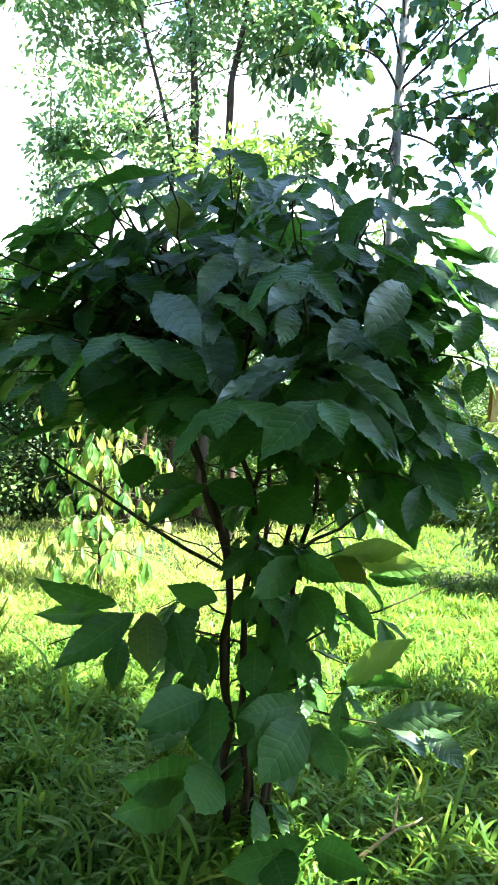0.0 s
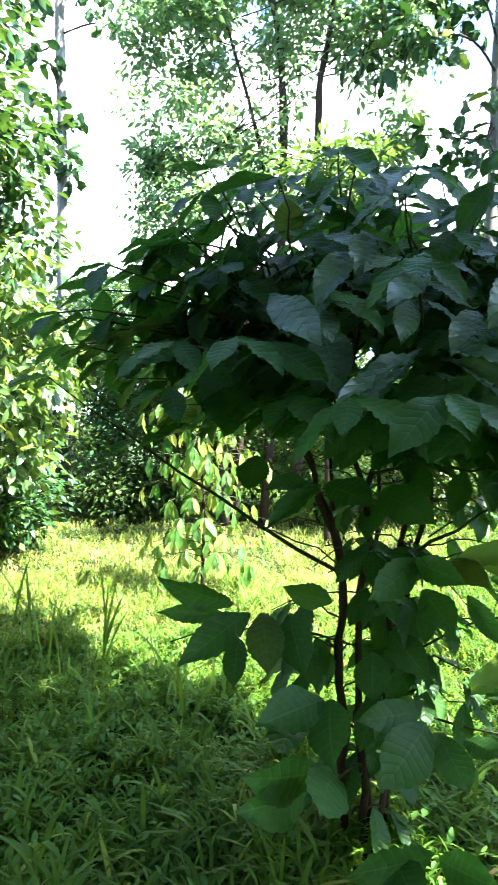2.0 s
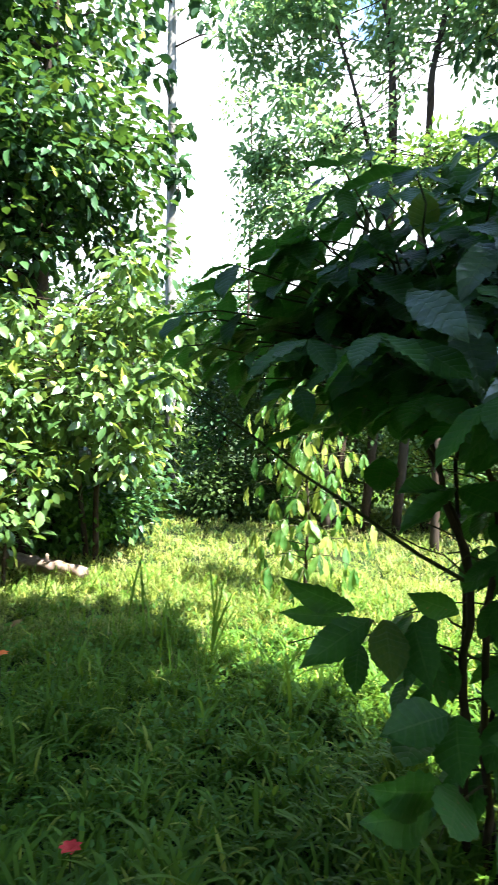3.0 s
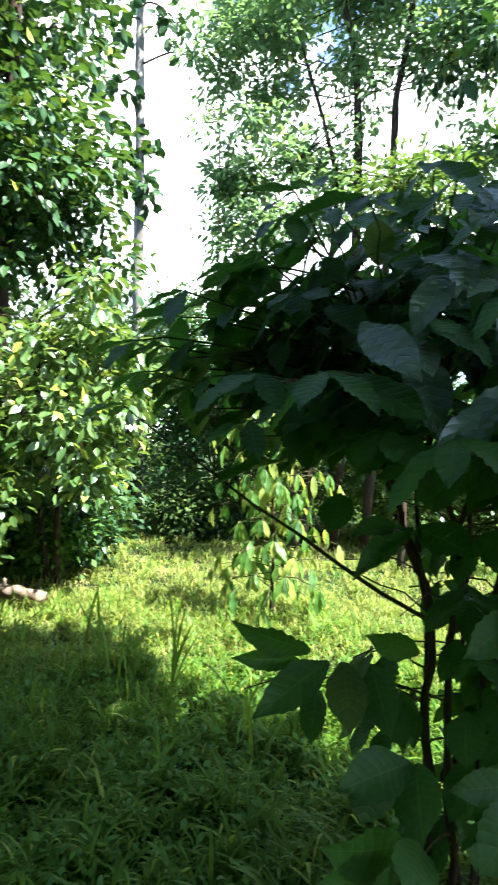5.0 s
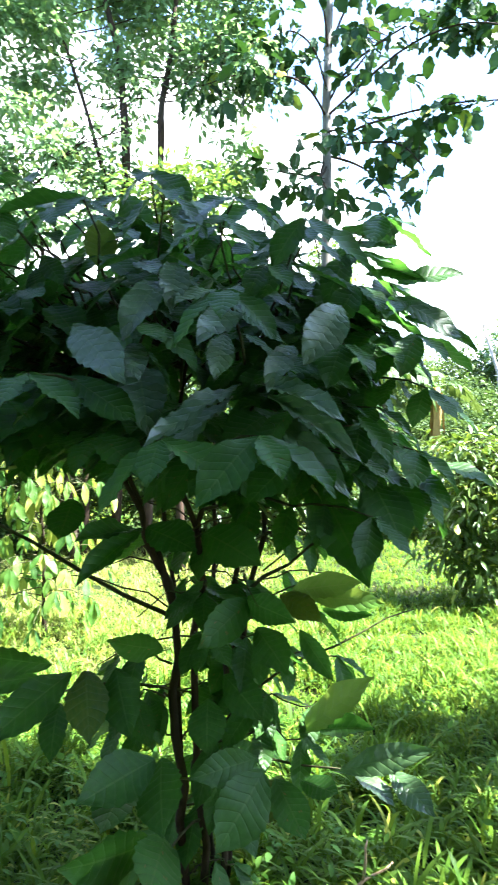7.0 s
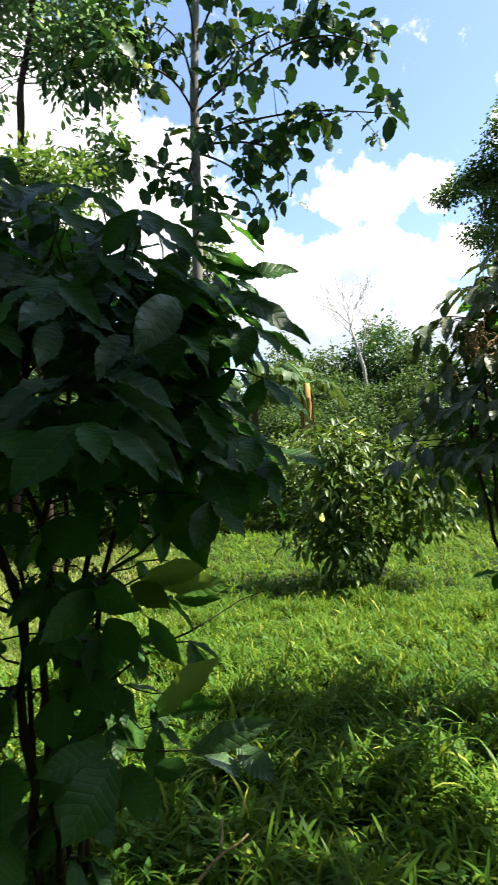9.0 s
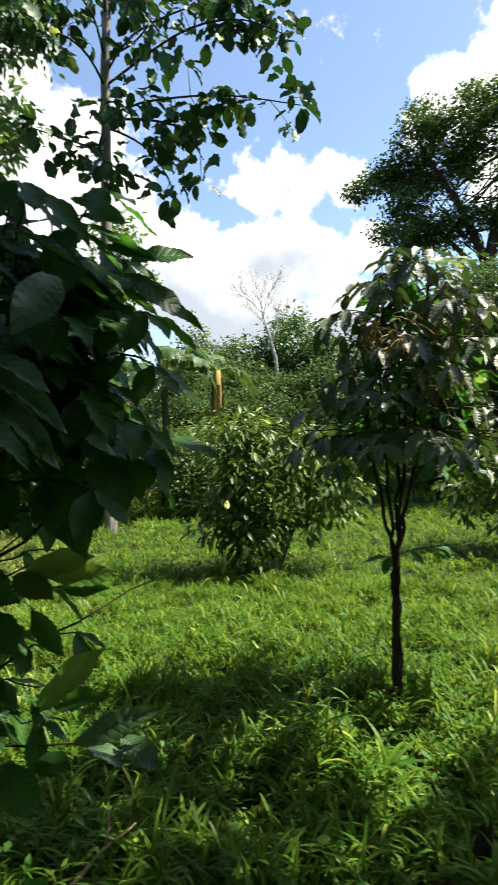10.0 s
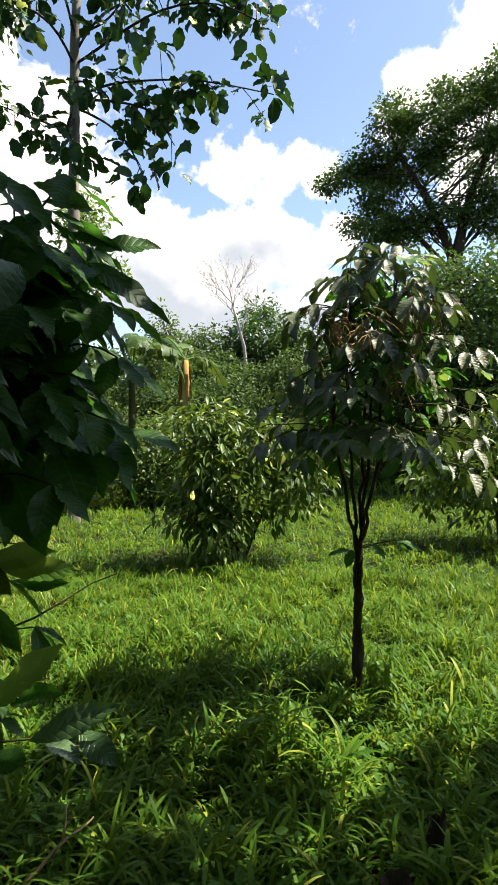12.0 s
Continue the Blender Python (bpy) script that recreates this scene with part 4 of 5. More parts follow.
tree("shade_tree", "slender many-trunked tree with a loose fine-leaved crown",
     [([(-1.7, 9.3, -0.1), (-1.5, 9.0, 3.0), (-1.3, 9.0, 5.17), (-1.47, 9.0, 6.28), (-2.0, 9.0, 8.0)], 0.06, 0.02), ([(-0.8, 9.5, -0.1), (-0.6, 9.2, 3.5), (-0.49, 9.0, 6.08), (-0.47, 9.0, 6.77), (-0.30, 9.0, 7.75), (-0.2, 9.0, 9.4)], 0.075, 0.03),
      ([(-1.3, 9.6, -0.1), (-1.05, 9.2, 3.5), (-1.0, 9.0, 5.8), (-1.09, 9.0, 7.4), (-1.32, 9.0, 8.41), (-1.6, 9.0, 9.6)], 0.08, 0.03), ([(-1.8, 9.2, -0.1), (-2.0, 9.0, 3.0), (-2.3, 8.8, 5.4)], 0.07, 0.02)],
     [(-2.6, 8.8, 4.9, 0.65, 0.6, 0.65), (-2.4, 8.8, 6.0, 0.85, 0.7, 0.6), (-2.6, 8.9, 7.4, 0.9, 0.8, 0.7), (-1.3, 9.0, 7.9, 1.2, 0.9, 0.8), (0.3, 9.0, 7.2, 0.75, 0.6, 0.8), (0.1, 9.0, 8.4, 1.0, 0.8, 0.9), (-1.9, 9.0, 9.0, 1.4, 1.0, 0.8), (-1.5, 9.0, 5.2, 0.7, 0.6, 0.45), (-1.2, 9.0, 6.5, 0.9, 0.6, 0.6), (0.4, 9.0, 6.0, 0.5, 0.5, 0.4), (-0.2, 9.0, 9.4, 1.4, 1.0, 0.8)],
     BARK, FINE_LEAF, 24, clumps=760, per=30, spread=0.125, length=0.13, aspect=0.46, droop=0.35, gap=0.12, lumps=4, boughs=26, bough_r=0.011, template=LANCE)
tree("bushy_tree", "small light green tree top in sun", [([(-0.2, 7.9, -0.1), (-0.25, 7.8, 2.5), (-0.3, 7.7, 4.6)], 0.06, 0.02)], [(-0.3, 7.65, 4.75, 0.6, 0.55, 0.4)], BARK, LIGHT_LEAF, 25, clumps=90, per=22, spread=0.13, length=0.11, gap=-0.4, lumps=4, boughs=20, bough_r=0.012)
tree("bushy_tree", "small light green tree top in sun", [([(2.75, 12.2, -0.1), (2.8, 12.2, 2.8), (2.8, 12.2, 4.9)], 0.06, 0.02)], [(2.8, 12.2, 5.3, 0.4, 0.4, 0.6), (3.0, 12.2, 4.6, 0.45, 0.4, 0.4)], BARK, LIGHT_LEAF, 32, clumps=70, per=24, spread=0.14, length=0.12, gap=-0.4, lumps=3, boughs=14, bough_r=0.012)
tree("spreading_tree", "large dark spreading tree beyond the clearing", [([(16.2, 15.2, -0.2), (16.1, 15.2, 4.0), (16.1, 15.3, 7.2)], 0.34, 0.24), ([(16.1, 15.3, 7.0), (15.5, 15.8, 9.0), (14.5, 16.7, 11.4)], 0.19, 0.05), ([(16.1, 15.3, 7.0), (16.5, 14.9, 9.6), (17.6, 13.9, 13.0)], 0.2, 0.05), ([(16.1, 15.3, 6.6), (14.9, 16.2, 8.3), (13.6, 17.3, 9.5)], 0.13, 0.015)],
     [(14.6, 16.9, 11.7, 1.1, 1.1, 0.9), (13.5, 17.6, 10.2, 0.9, 0.8, 0.6), (12.4, 17.5, 9.5, 0.55, 0.5, 0.35), (16.2, 15.2, 12.5, 1.3, 1.3, 0.8), (17.6, 13.9, 13.2, 1.3, 1.4, 1.0), (15.2, 16.2, 10.4, 1.1, 1.2, 0.7), (13.7, 16.6, 8.4, 1.2, 0.9, 0.5), (18.9, 13.2, 11.0, 1.6, 1.6, 1.2), (16.6, 15.0, 10.9, 1.2, 1.2, 0.7), (13.9, 17.0, 9.3, 0.9, 0.9, 0.5),
      (15.2, 16.3, 8.4, 1.2, 1.0, 0.45), (17.6, 14.2, 8.6, 1.5, 1.3, 0.6), (14.8, 16.6, 12.5, 0.7, 0.7, 0.5), (17.4, 14.4, 10.0, 1.0, 1.0, 0.6), (15.9, 15.0, 9.3, 1.1, 1.0, 0.7), (15.6, 15.6, 11.6, 1.1, 1.1, 0.8), (18.3, 13.2, 12.3, 1.2, 1.2, 0.9), (14.2, 16.9, 10.6, 0.8, 0.8, 0.5), (12.9, 16.6, 7.9, 0.7, 0.7, 0.35)],
     BARK, DARK_LEAF, 26, lumps=8, clumps=900, per=62, spread=0.2, length=0.135, aspect=0.66, gap=0.12, flat=0.6, boughs=55, bough_r=0.03, bough_from=0.45, template=KITE)
tree("light_tree", "mid-green leafy tree at the clearing's edge", [([(10.5, 9.8, -0.1), (10.5, 9.7, 2.5), (10.4, 9.6, 4.5)], 0.12, 0.05)], [(10.6, 9.5, 4.3, 1.5, 1.4, 0.95), (10.9, 9.3, 2.6, 1.4, 1.3, 0.9)], BARK, SHADE_LEAF, 27, lumps=4, clumps=330, per=60, spread=0.2, length=0.10, aspect=0.6, template=RHOMB, gap=-0.2, boughs=40)
tree("broadleaf_bush", "tall sunlit broad-leaved bush beside the grass", [([(-3.75, 5.8, -0.1), (-3.65, 5.6, 0.9), (-3.35, 5.2, 2.4)], 0.04, 0.02), ([(-3.85, 5.8, -0.1), (-3.9, 5.6, 1.2), (-3.8, 5.3, 2.6)], 0.035, 0.02)],
     [(-3.35, 5.15, 2.15, 0.8, 0.75, 0.9), (-3.08, 5.2, 1.5, 0.36, 0.5, 0.5), (-4.05, 5.05, 2.1, 0.8, 0.75, 0.95)], BARK, BROAD_LEAF, 28, lumps=5, clumps=430, per=11, spread=0.12, length=0.132, aspect=0.52, droop=0.7, template=OVATE, gap=-0.02, boughs=40, bough_r=0.012, category="bush")
tree("bush", "low bright leafy bush in sun beside the log", [([(-3.9, 4.5, -0.05), (-3.85, 4.45, 0.4), (-3.75, 4.4, 0.8)], 0.02, 0.01), ([(-3.95, 4.5, -0.05), (-4.1, 4.5, 0.6)], 0.02, 0.01)],
     [(-3.75, 4.35, 0.9, 0.36, 0.35, 0.45), (-4.2, 4.4, 0.7, 0.5, 0.4, 0.5)], BARK, BROAD_LEAF, 31, lumps=2, clumps=110, per=10, spread=0.11, length=0.12, aspect=0.6, droop=0.5, template=OVATE, gap=-0.3, boughs=14, bough_r=0.008, category="bush", group="bushes round the clearing")
tree("broadleaf_tree", "tall dense leafy tree shading the meadow's edge", [([(-4.6, 5.6, -0.1), (-4.5, 5.6, 2.0), (-4.3, 5.5, 4.5), (-4.3, 5.5, 6.5)], 0.13, 0.06)],
     [(-4.3, 5.3, 4.6, 0.85, 1.1, 1.5), (-3.75, 5.9, 4.5, 0.5, 0.6, 0.7), (-3.75, 6.2, 3.6, 0.45, 0.5, 0.5), (-5.2, 5.0, 4.0, 1.2, 1.2, 1.8), (-4.5, 5.4, 6.4, 1.1, 1.2, 0.9)], BARK, SHADE_LEAF, 29, lumps=2, clumps=900, per=18, spread=0.17, length=0.145, aspect=0.58, droop=0.45, template=LANCE, gap=-0.12, boughs=60, bough_r=0.025)
# unseen crown added to shade the coffee bush, overhead and beside the way
# blobs and sun gaps sit along sun rays to shape shade and dapples
tree("overhead_tree", "tall leafy tree out of view, added to shade the coffee bush", [([(3.6, -1.6, -0.1), (3.5, -1.3, 2.5), (3.1, -0.2, 4.6), (2.6, 1.0, 5.8)], 0.12, 0.05)],
     [(2.6, 1.2, 5.8, 1.0, 0.9, 0.5), (3.0, 0.2, 5.9, 0.9, 0.9, 0.5), (2.0, 0.0, 5.4, 0.9, 0.8, 0.4), (4.3, 1.1, 5.7, 0.55, 0.45, 0.3), (4.7, 1.25, 5.7, 0.3, 0.25, 0.2), (3.9, 1.35, 5.8, 0.5, 0.4, 0.3), (5.5, 0.5, 5.6, 0.32, 0.26, 0.2), (6.0, 0.4, 5.6, 0.3, 0.25, 0.2), (4.6, 0.3, 5.6, 0.4, 0.25, 0.2), (1.5, 1.6, 5.9, 0.9, 0.8, 0.35), (0.9, 1.0, 6.0, 0.7, 0.7, 0.35),
      (0.8, 2.75, 5.8, 0.65, 0.5, 0.3), (1.3, 2.2, 5.8, 0.6, 0.5, 0.3), (0.2, 2.2, 5.9, 0.6, 0.6, 0.3), (0.8, -1.6, 6.2, 1.3, 1.2, 0.4), (-1.2, -0.6, 6.3, 1.3, 1.3, 0.4), (-0.6, -2.6, 5.6, 1.8, 1.5, 0.5), (2.0, -2.6, 5.6, 1.6, 1.2, 0.5), (-2.2, 0.8, 6.2, 1.0, 1.0, 0.4)], BARK, SHADE_LEAF, 30, sun_gaps=[((0.68, 1.66, 0.68), 0.43), ((1.48, 2.02, 0.0), 0.38), ((1.9, 2.1, 0.0), 0.40), ((2.35, 1.95, 0.0), 0.34), ((1.33, 1.66, 0.0), 0.36), ((1.66, 1.5, 0.0), 0.29), ((0.52, 2.48, 0.0), 0.26), ((0.45, 1.88, 1.08), 0.42), ((0.28, 1.6, 2.0), 0.31), ((-0.25, 1.7, 2.1), 0.32), ((-0.60, 2.63, 0.0), 0.2), ((-1.72, 2.86, 0.0), 0.18), ((-1.2, 3.2, 0.0), 0.26), ((-1.3, 2.1, 0.0), 0.13), ((0.55, 1.75, 1.7), 0.24), ((0.1, 1.9, 1.75), 0.2)], clumps=1250, per=16, spread=0.18, length=0.24, aspect=0.8, template=KITE, gap=-0.5, boughs=30)

# ---- dead tree ----
dead = thing("dead_tree", (11.3, 21.4, -0.1), "bare bleached dead tree standing beyond the bushes", "tree")
rng = random.Random(4)
dpts = [(11.3, 21.4, -0.1), (11.25, 21.4, 3.0), (11.1, 21.45, 4.6), (10.8, 21.55, 5.7), (10.65, 21.6, 6.3)]
stem_part(dead, "trunk", dpts, 0.085, 0.045, DEAD_WOOD, 8)


def fork_out(parent, p, d, length, r, depth):
    q = p + d * length
    mid = p.lerp(q, 0.5) + Vector([rng.uniform(-0.07, 0.07) for _ in range(3)]) * length
    chunks = [tube_arrays([p, mid, q], [r, r * 0.8, r * 0.6], 5)]
    if depth:
        for _ in range(3 if depth > 1 else 2):
            nd = (d + Vector([rng.uniform(-0.6, 0.6) for _ in range(3)]) + Vector((0, 0, 0.12))).normalized()
            chunks += fork_out(parent, q if rng.random() < 0.6 else mid, nd, length * rng.uniform(0.6, 0.85), r * 0.6, depth - 1)
    return chunks


for x, z, d in ((10.65, 6.3, (-0.7, 0.2, 0.7)), (10.66, 6.2, (-0.15, 0.0, 1.0)), (11.0, 5.0, (0.15, -0.2, 0.95)), (10.8, 5.7, (-0.6, 0.0, 0.8)), (10.66, 6.25, (0.2, 0.1, 0.9))):
    p = Vector((x, 21.55, z))
    adopt(mesh_object("bough", *join_arrays(fork_out(dead, p, Vector(d).normalized(), 0.70, 0.022, 5)), DEAD_WOOD), dead)


# ---- banana plants ----
def banana_plant(base, height, leaves, seed, label, dry=0):
    r = random.Random(seed)
    ob = thing("banana_plant", base, label, "banana plant", "banana plants")
    b = Vector(base)
    top = b + Vector((0.05, 0, height))
    stem_part(ob, "stem", bend(b - Vector((0, 0, 0.1)), top, 0, 7, 0.02, r), 0.088 if dry else 0.09, 0.07, SHEATH if dry else TWIG, 10)
    for deg, L, rise, fall in leaves:
        ang = radians(deg)
        d = Vector((math.cos(ang), math.sin(ang), 0))
        side = Vector((-d.y, d.x, 0))
        n = 30
        verts, tris = [], []
        rib = [top + d * (L * i / n * (0.92 - 0.25 * fall * i / n)) + Vector((0, 0, L * (rise * i / n - fall * (i / n) ** 2.2))) for i in range(n + 1)]
        adopt(mesh_object("midrib", *tube_arrays(rib, taper(0.022, 0.006, n + 1), 6), WEED), ob)
        for sg in (-1, 1):
            drop = r.uniform(0.2, 0.5)
            for i in range(4, n):
                s = (i + 0.5 - 4) / (n - 4)
                w = 0.30 * math.sin(math.pi * (0.06 + 0.90 * s)) ** 0.55
                if r.random() < 0.3:
                    drop = r.uniform(0.1, 1.0)
                w *= r.uniform(0.9, 1.05)
                q = len(verts)
                a, b = rib[i], rib[i + 1]
                e = (side * sg * math.cos(drop) - Vector((0, 0, math.sin(drop)))) * w + d * 0.05
                m = side * sg * w * 0.5 + Vector((0, 0, 0.035 - w * drop * 0.25)) + d * 0.015
                verts += [a, b, a + m, b + m, a + e, b + e * 0.97]
                tris += [(q, q + 1, q + 3), (q, q + 3, q + 2), (q + 2, q + 3, q + 5), (q + 2, q + 5, q + 4)]
        adopt(mesh_object("leaf", verts, tris, BANANA), ob)
    for k in range(dry):
        ang = k * 2.1
        a = top + Vector((math.cos(ang) * 0.08, math.sin(ang) * 0.08, -0.1 - 0.1 * (k % 3)))
        e = a + Vector((math.cos(ang) * 0.04, math.sin(ang) * 0.04, -r.uniform(0.5, 0.9)))
        pts = bend(a, e, 0.05, 5)
        verts = [v for p in pts for v in (p - Vector((-math.sin(ang), math.cos(ang), 0)) * 0.06, p + Vector((-math.sin(ang), math.cos(ang), 0)) * 0.06 + Vector((math.cos(ang), math.sin(ang), 0)) * 0.02)]
        tris = [t for i in range(4) for t in ((2 * i, 2 * i + 1, 2 * i + 3), (2 * i, 2 * i + 3, 2 * i + 2))]
        adopt(mesh_object("dry_leaf", verts, tris, SHEATH), ob)
    return ob


banana_plant((4.72, 11.7, 0), 2.85, ((8, 1.25, 0.35, 0.75), (200, 1.5, 0.55, 0.5), (100, 1.6, 0.9, 0.6)), 1, "banana plant with dry yellow-brown trunk and hanging leaves", 14)
banana_plant((3.75, 12.2, 0), 2.7, ((12, 1.75, 0.75, 0.45), (150, 2.0, 0.7, 0.7), (262, 1.7, 0.95, 0.8), (75, 1.9, 1.1, 0.7), (-35, 1.7, 0.9, 1.1)), 2, "green banana plant with broad torn leaves")
banana_plant((3.1, 12.8, 0), 2.3, ((-10, 1.8, 0.9, 0.8), (170, 1.9, 0.8, 0.9), (250, 1.7, 0.8, 0.9), (60, 1.8, 1.1, 0.6)), 3, "green banana plant with broad torn leaves")

# ---- bushes that close the clearing ----
BUSHES = [("bush", "rounded green bush behind the banana plants", (6.7, 14.5), [(6.7, 14.5, 1.45, 1.9, 1.2, 1.35)], DARK_LEAF, 330, 0.12),
          ("bush", "rounded green bush before the woodland", (9.3, 14.6), [(9.3, 14.6, 1.7, 1.5, 1.3, 1.5)], DARK_LEAF, 220, 0.12),
          ("bush", "dark green bush before the woodland", (11.6, 13.0), [(11.6, 13.0, 1.6, 1.8, 1.5, 1.6)], DARK_LEAF, 220, 0.13),
          ("bush", "tall dark green bush beyond the banana plants", (7.6, 16.4), [(7.6, 16.4, 2.0, 1.9, 1.2, 1.55)], DARK_LEAF, 300, 0.15),
          ("bush", "tall brownish bush beyond the banana plants", (6.9, 19.0), [(6.9, 19.0, 2.4, 1.5, 1.2, 2.2)], HEDGE_LEAF, 260, 0.15),
          ("bush", "brushy weeds before the banana plants", (4.2, 10.8), [(4.2, 10.8, 0.75, 1.2, 0.6, 0.75)], HEDGE_LEAF, 170, 0.11),
          ("bush", "dry brownish bush among weeds", (4.2, 13.4), [(4.2, 13.4, 0.9, 1.6, 0.8, 0.95)], HEDGE_LEAF, 150, 0.1),
          ("bush", "weedy green bush by the pole tree", (1.9, 11.5), [(1.9, 11.5, 0.9, 1.5, 0.9, 1.1)], HEDGE_LEAF, 170, 0.11),
          ("bush", "leafy bush behind the coffee", (0.0, 12.0), [(0.0, 12.0, 1.2, 1.6, 1.0, 1.4)], HEDGE_LEAF, 190, 0.12),
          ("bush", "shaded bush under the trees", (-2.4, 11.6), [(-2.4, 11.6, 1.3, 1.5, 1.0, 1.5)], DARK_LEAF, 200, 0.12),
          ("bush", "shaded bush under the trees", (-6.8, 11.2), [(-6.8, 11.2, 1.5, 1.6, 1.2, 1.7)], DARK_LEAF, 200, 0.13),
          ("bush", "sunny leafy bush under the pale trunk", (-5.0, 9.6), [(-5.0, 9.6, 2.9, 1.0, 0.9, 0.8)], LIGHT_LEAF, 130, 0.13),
          ("bush", "dark leafy bush before the pale trunk", (-3.0, 10.4), [(-3.0, 10.4, 2.2, 1.0, 0.7, 0.8)], DARK_LEAF, 140, 0.12),
          ("bush", "low bright bush at the meadow's edge", (-4.5, 5.9), [(-4.5, 5.9, 0.55, 0.6, 0.4, 0.5)], WEED, 90, 0.11),
          ("bush", "low dark bush at the wood's edge", (-3.7, 9.8), [(-3.7, 9.8, 0.55, 0.8, 0.5, 0.55)], DARK_LEAF, 130, 0.12),
          ("bush", "tangled bush at the wood's edge", (-2.0, 9.9), [(-2.0, 9.9, 1.7, 0.9, 0.6, 0.9)], HEDGE_LEAF, 130, 0.12),
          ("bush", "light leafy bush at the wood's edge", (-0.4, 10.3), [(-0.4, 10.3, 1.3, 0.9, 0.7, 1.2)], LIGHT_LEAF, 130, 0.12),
          ("bush", "leafy bush beside the pole tree", (1.1, 10.4), [(1.1, 10.4, 1.0, 0.8, 0.6, 1.0)], HEDGE_LEAF, 120, 0.12),
          ("bush", "sunny bush under the leafy tree", (-5.9, 7.9), [(-5.9, 7.9, 1.2, 1.0, 0.8, 1.2)], HEDGE_LEAF, 140, 0.13),
          ("bush", "dark shrub in the shade of leafy trees", (-4.2, 6.7), [(-4.2, 6.7, 0.75, 0.75, 0.5, 0.75)], SHADE_LEAF, 130, 0.12),
          ("bush", "leafy bush at the meadow's edge", (-5.3, 4.6), [(-5.3, 4.6, 0.8, 0.9, 0.7, 0.8)], BROAD_LEAF, 130, 0.13)]
for i, (name, label, (x, y), blobs, mat, clumps, ln) in enumerate(BUSHES):
    b = blobs[0]
    stems = [([(x, y, -0.05), (x + dx, y + dy, b[2] * 0.6), (x + 2 * dx, y + dy, b[2])], 0.04, 0.015) for dx, dy in ((0.1, 0), (-0.2, 0.1), (0.3, 0.1))]
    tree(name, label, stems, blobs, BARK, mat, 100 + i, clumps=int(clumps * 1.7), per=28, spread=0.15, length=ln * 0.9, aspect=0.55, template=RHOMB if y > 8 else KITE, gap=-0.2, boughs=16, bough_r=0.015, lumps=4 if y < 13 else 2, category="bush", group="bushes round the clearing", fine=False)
# a ring of far trees
rng = random.Random(9)
FAR = [(-14, 16, 6.5), (-10, 19, 7.5), (-6.5, 17, 7.0), (-4.0, 20, 6.0), (-1.0, 22, 6.5), (2.5, 21, 4.6), (5.2, 24, 4.4), (8.2, 22, 4.2), (13.0, 24.0, 6.6), (10.6, 24.5, 6.2), (14.2, 22.0, 6.2), (17, 20, 7.0), (20, 14, 8.5), (21, 9, 8.0), (-16, 9, 7.5), (-11, 8, 6.0), (-9.0, 11.5, 6.0), (11.2, 22.5, 3.9), (12.2, 11.6, 5.6), (14.6, 10.6, 7.0)]
for i, (x, y, h) in enumerate(FAR):
    w = rng.uniform(1.5, 2.1)
    seen = -8 < x < 15 and y < 26
    tree("woodland_tree", "dense green woodland tree in the distance", [([(x, y, -0.2), (x + 0.1, y, h * 0.4), (x, y, h * 0.7)], 0.18, 0.08)],
         [(x, y, h * 0.64, w, w, h * 0.3), (x + 0.8, y, h * 0.4, w, w, h * 0.3), (x - 1.0, y, h * 0.32, w, w, h * 0.3)], BARK, (DARK_LEAF, DARK_LEAF, SHADE_LEAF)[i % 3], 200 + i, clumps=340 if seen else 240, per=56 if seen else 22, spread=0.27 if seen else 0.36, length=0.19 if seen else 0.22, aspect=0.6, template=RHOMB, gap=-0.3, boughs=14, bough_r=0.05, lumps=3, group="woodland trees", fine=False)
# unseen trees added behind and beside the camera to keep sky light off the bush
BEHIND = [(-8, -2, 10), (-6, -7, 11), (0, -8, 11), (6, -8, 10), (11, -6, 8), (13, 3, 5.5), (-10, 2, 10), (-3, -6, 9), (-1.5, -4.2, 7.5), (1.8, -4.8, 8), (4.6, -5.2, 7), (-6.2, 0.4, 7.5), (8.5, -4.5, 6)]
for i, (x, y, h) in enumerate(BEHIND):
    tree("woodland_tree", "dense green woodland tree out of view, added to block sky light", [([(x, y, -0.2), (x + 0.1, y, h * 0.4), (x, y, h * 0.7)], 0.18, 0.08)], [(x, y, h * 0.52, 2.2, 2.0, h * 0.46)], BARK, DARK_LEAF, 300 + i, clumps=260, per=20, spread=0.45, length=0.34, template=RHOMB, gap=-0.45, boughs=8, bough_r=0.05, group="woodland trees", fine=False)

# ---- things in the grass ----
log = thing("log", (-3.8, 5.1, 0.1), "rotting grey-brown log lying in the grass", "log")
stem_part(log, "trunk", bend((-4.5, 5.3, 0.07), (-3.38, 5.0, 0.10), 0.0, 26, 0.008, rng), 0.085, 0.06, LOG_WOOD, 14)
stem_part(log, "stub", bend((-3.9, 5.13, 0.10), (-3.86, 5.08, 0.22), 0.0, 5, 0.004, rng), 0.022, 0.014, LOG_WOOD, 8)
stick = thing("fallen_branch", (0.45, 2.06, 0.02), "dry forked brown branch lying in grass", "branch")
spts = bend((0.40, 2.0, 0.05), (0.66, 2.09, 0.17), 0.02, 8, 0.006, rng)
stem_part(stick, "limb", spts, 0.009, 0.003, DRY_WOOD, 7)
stem_part(stick, "twig", bend(spts[4], spts[4] + Vector((0.03, 0.05, 0.10)), 0.01, 5, 0.003, rng), 0.005, 0.003, DRY_WOOD, 6)


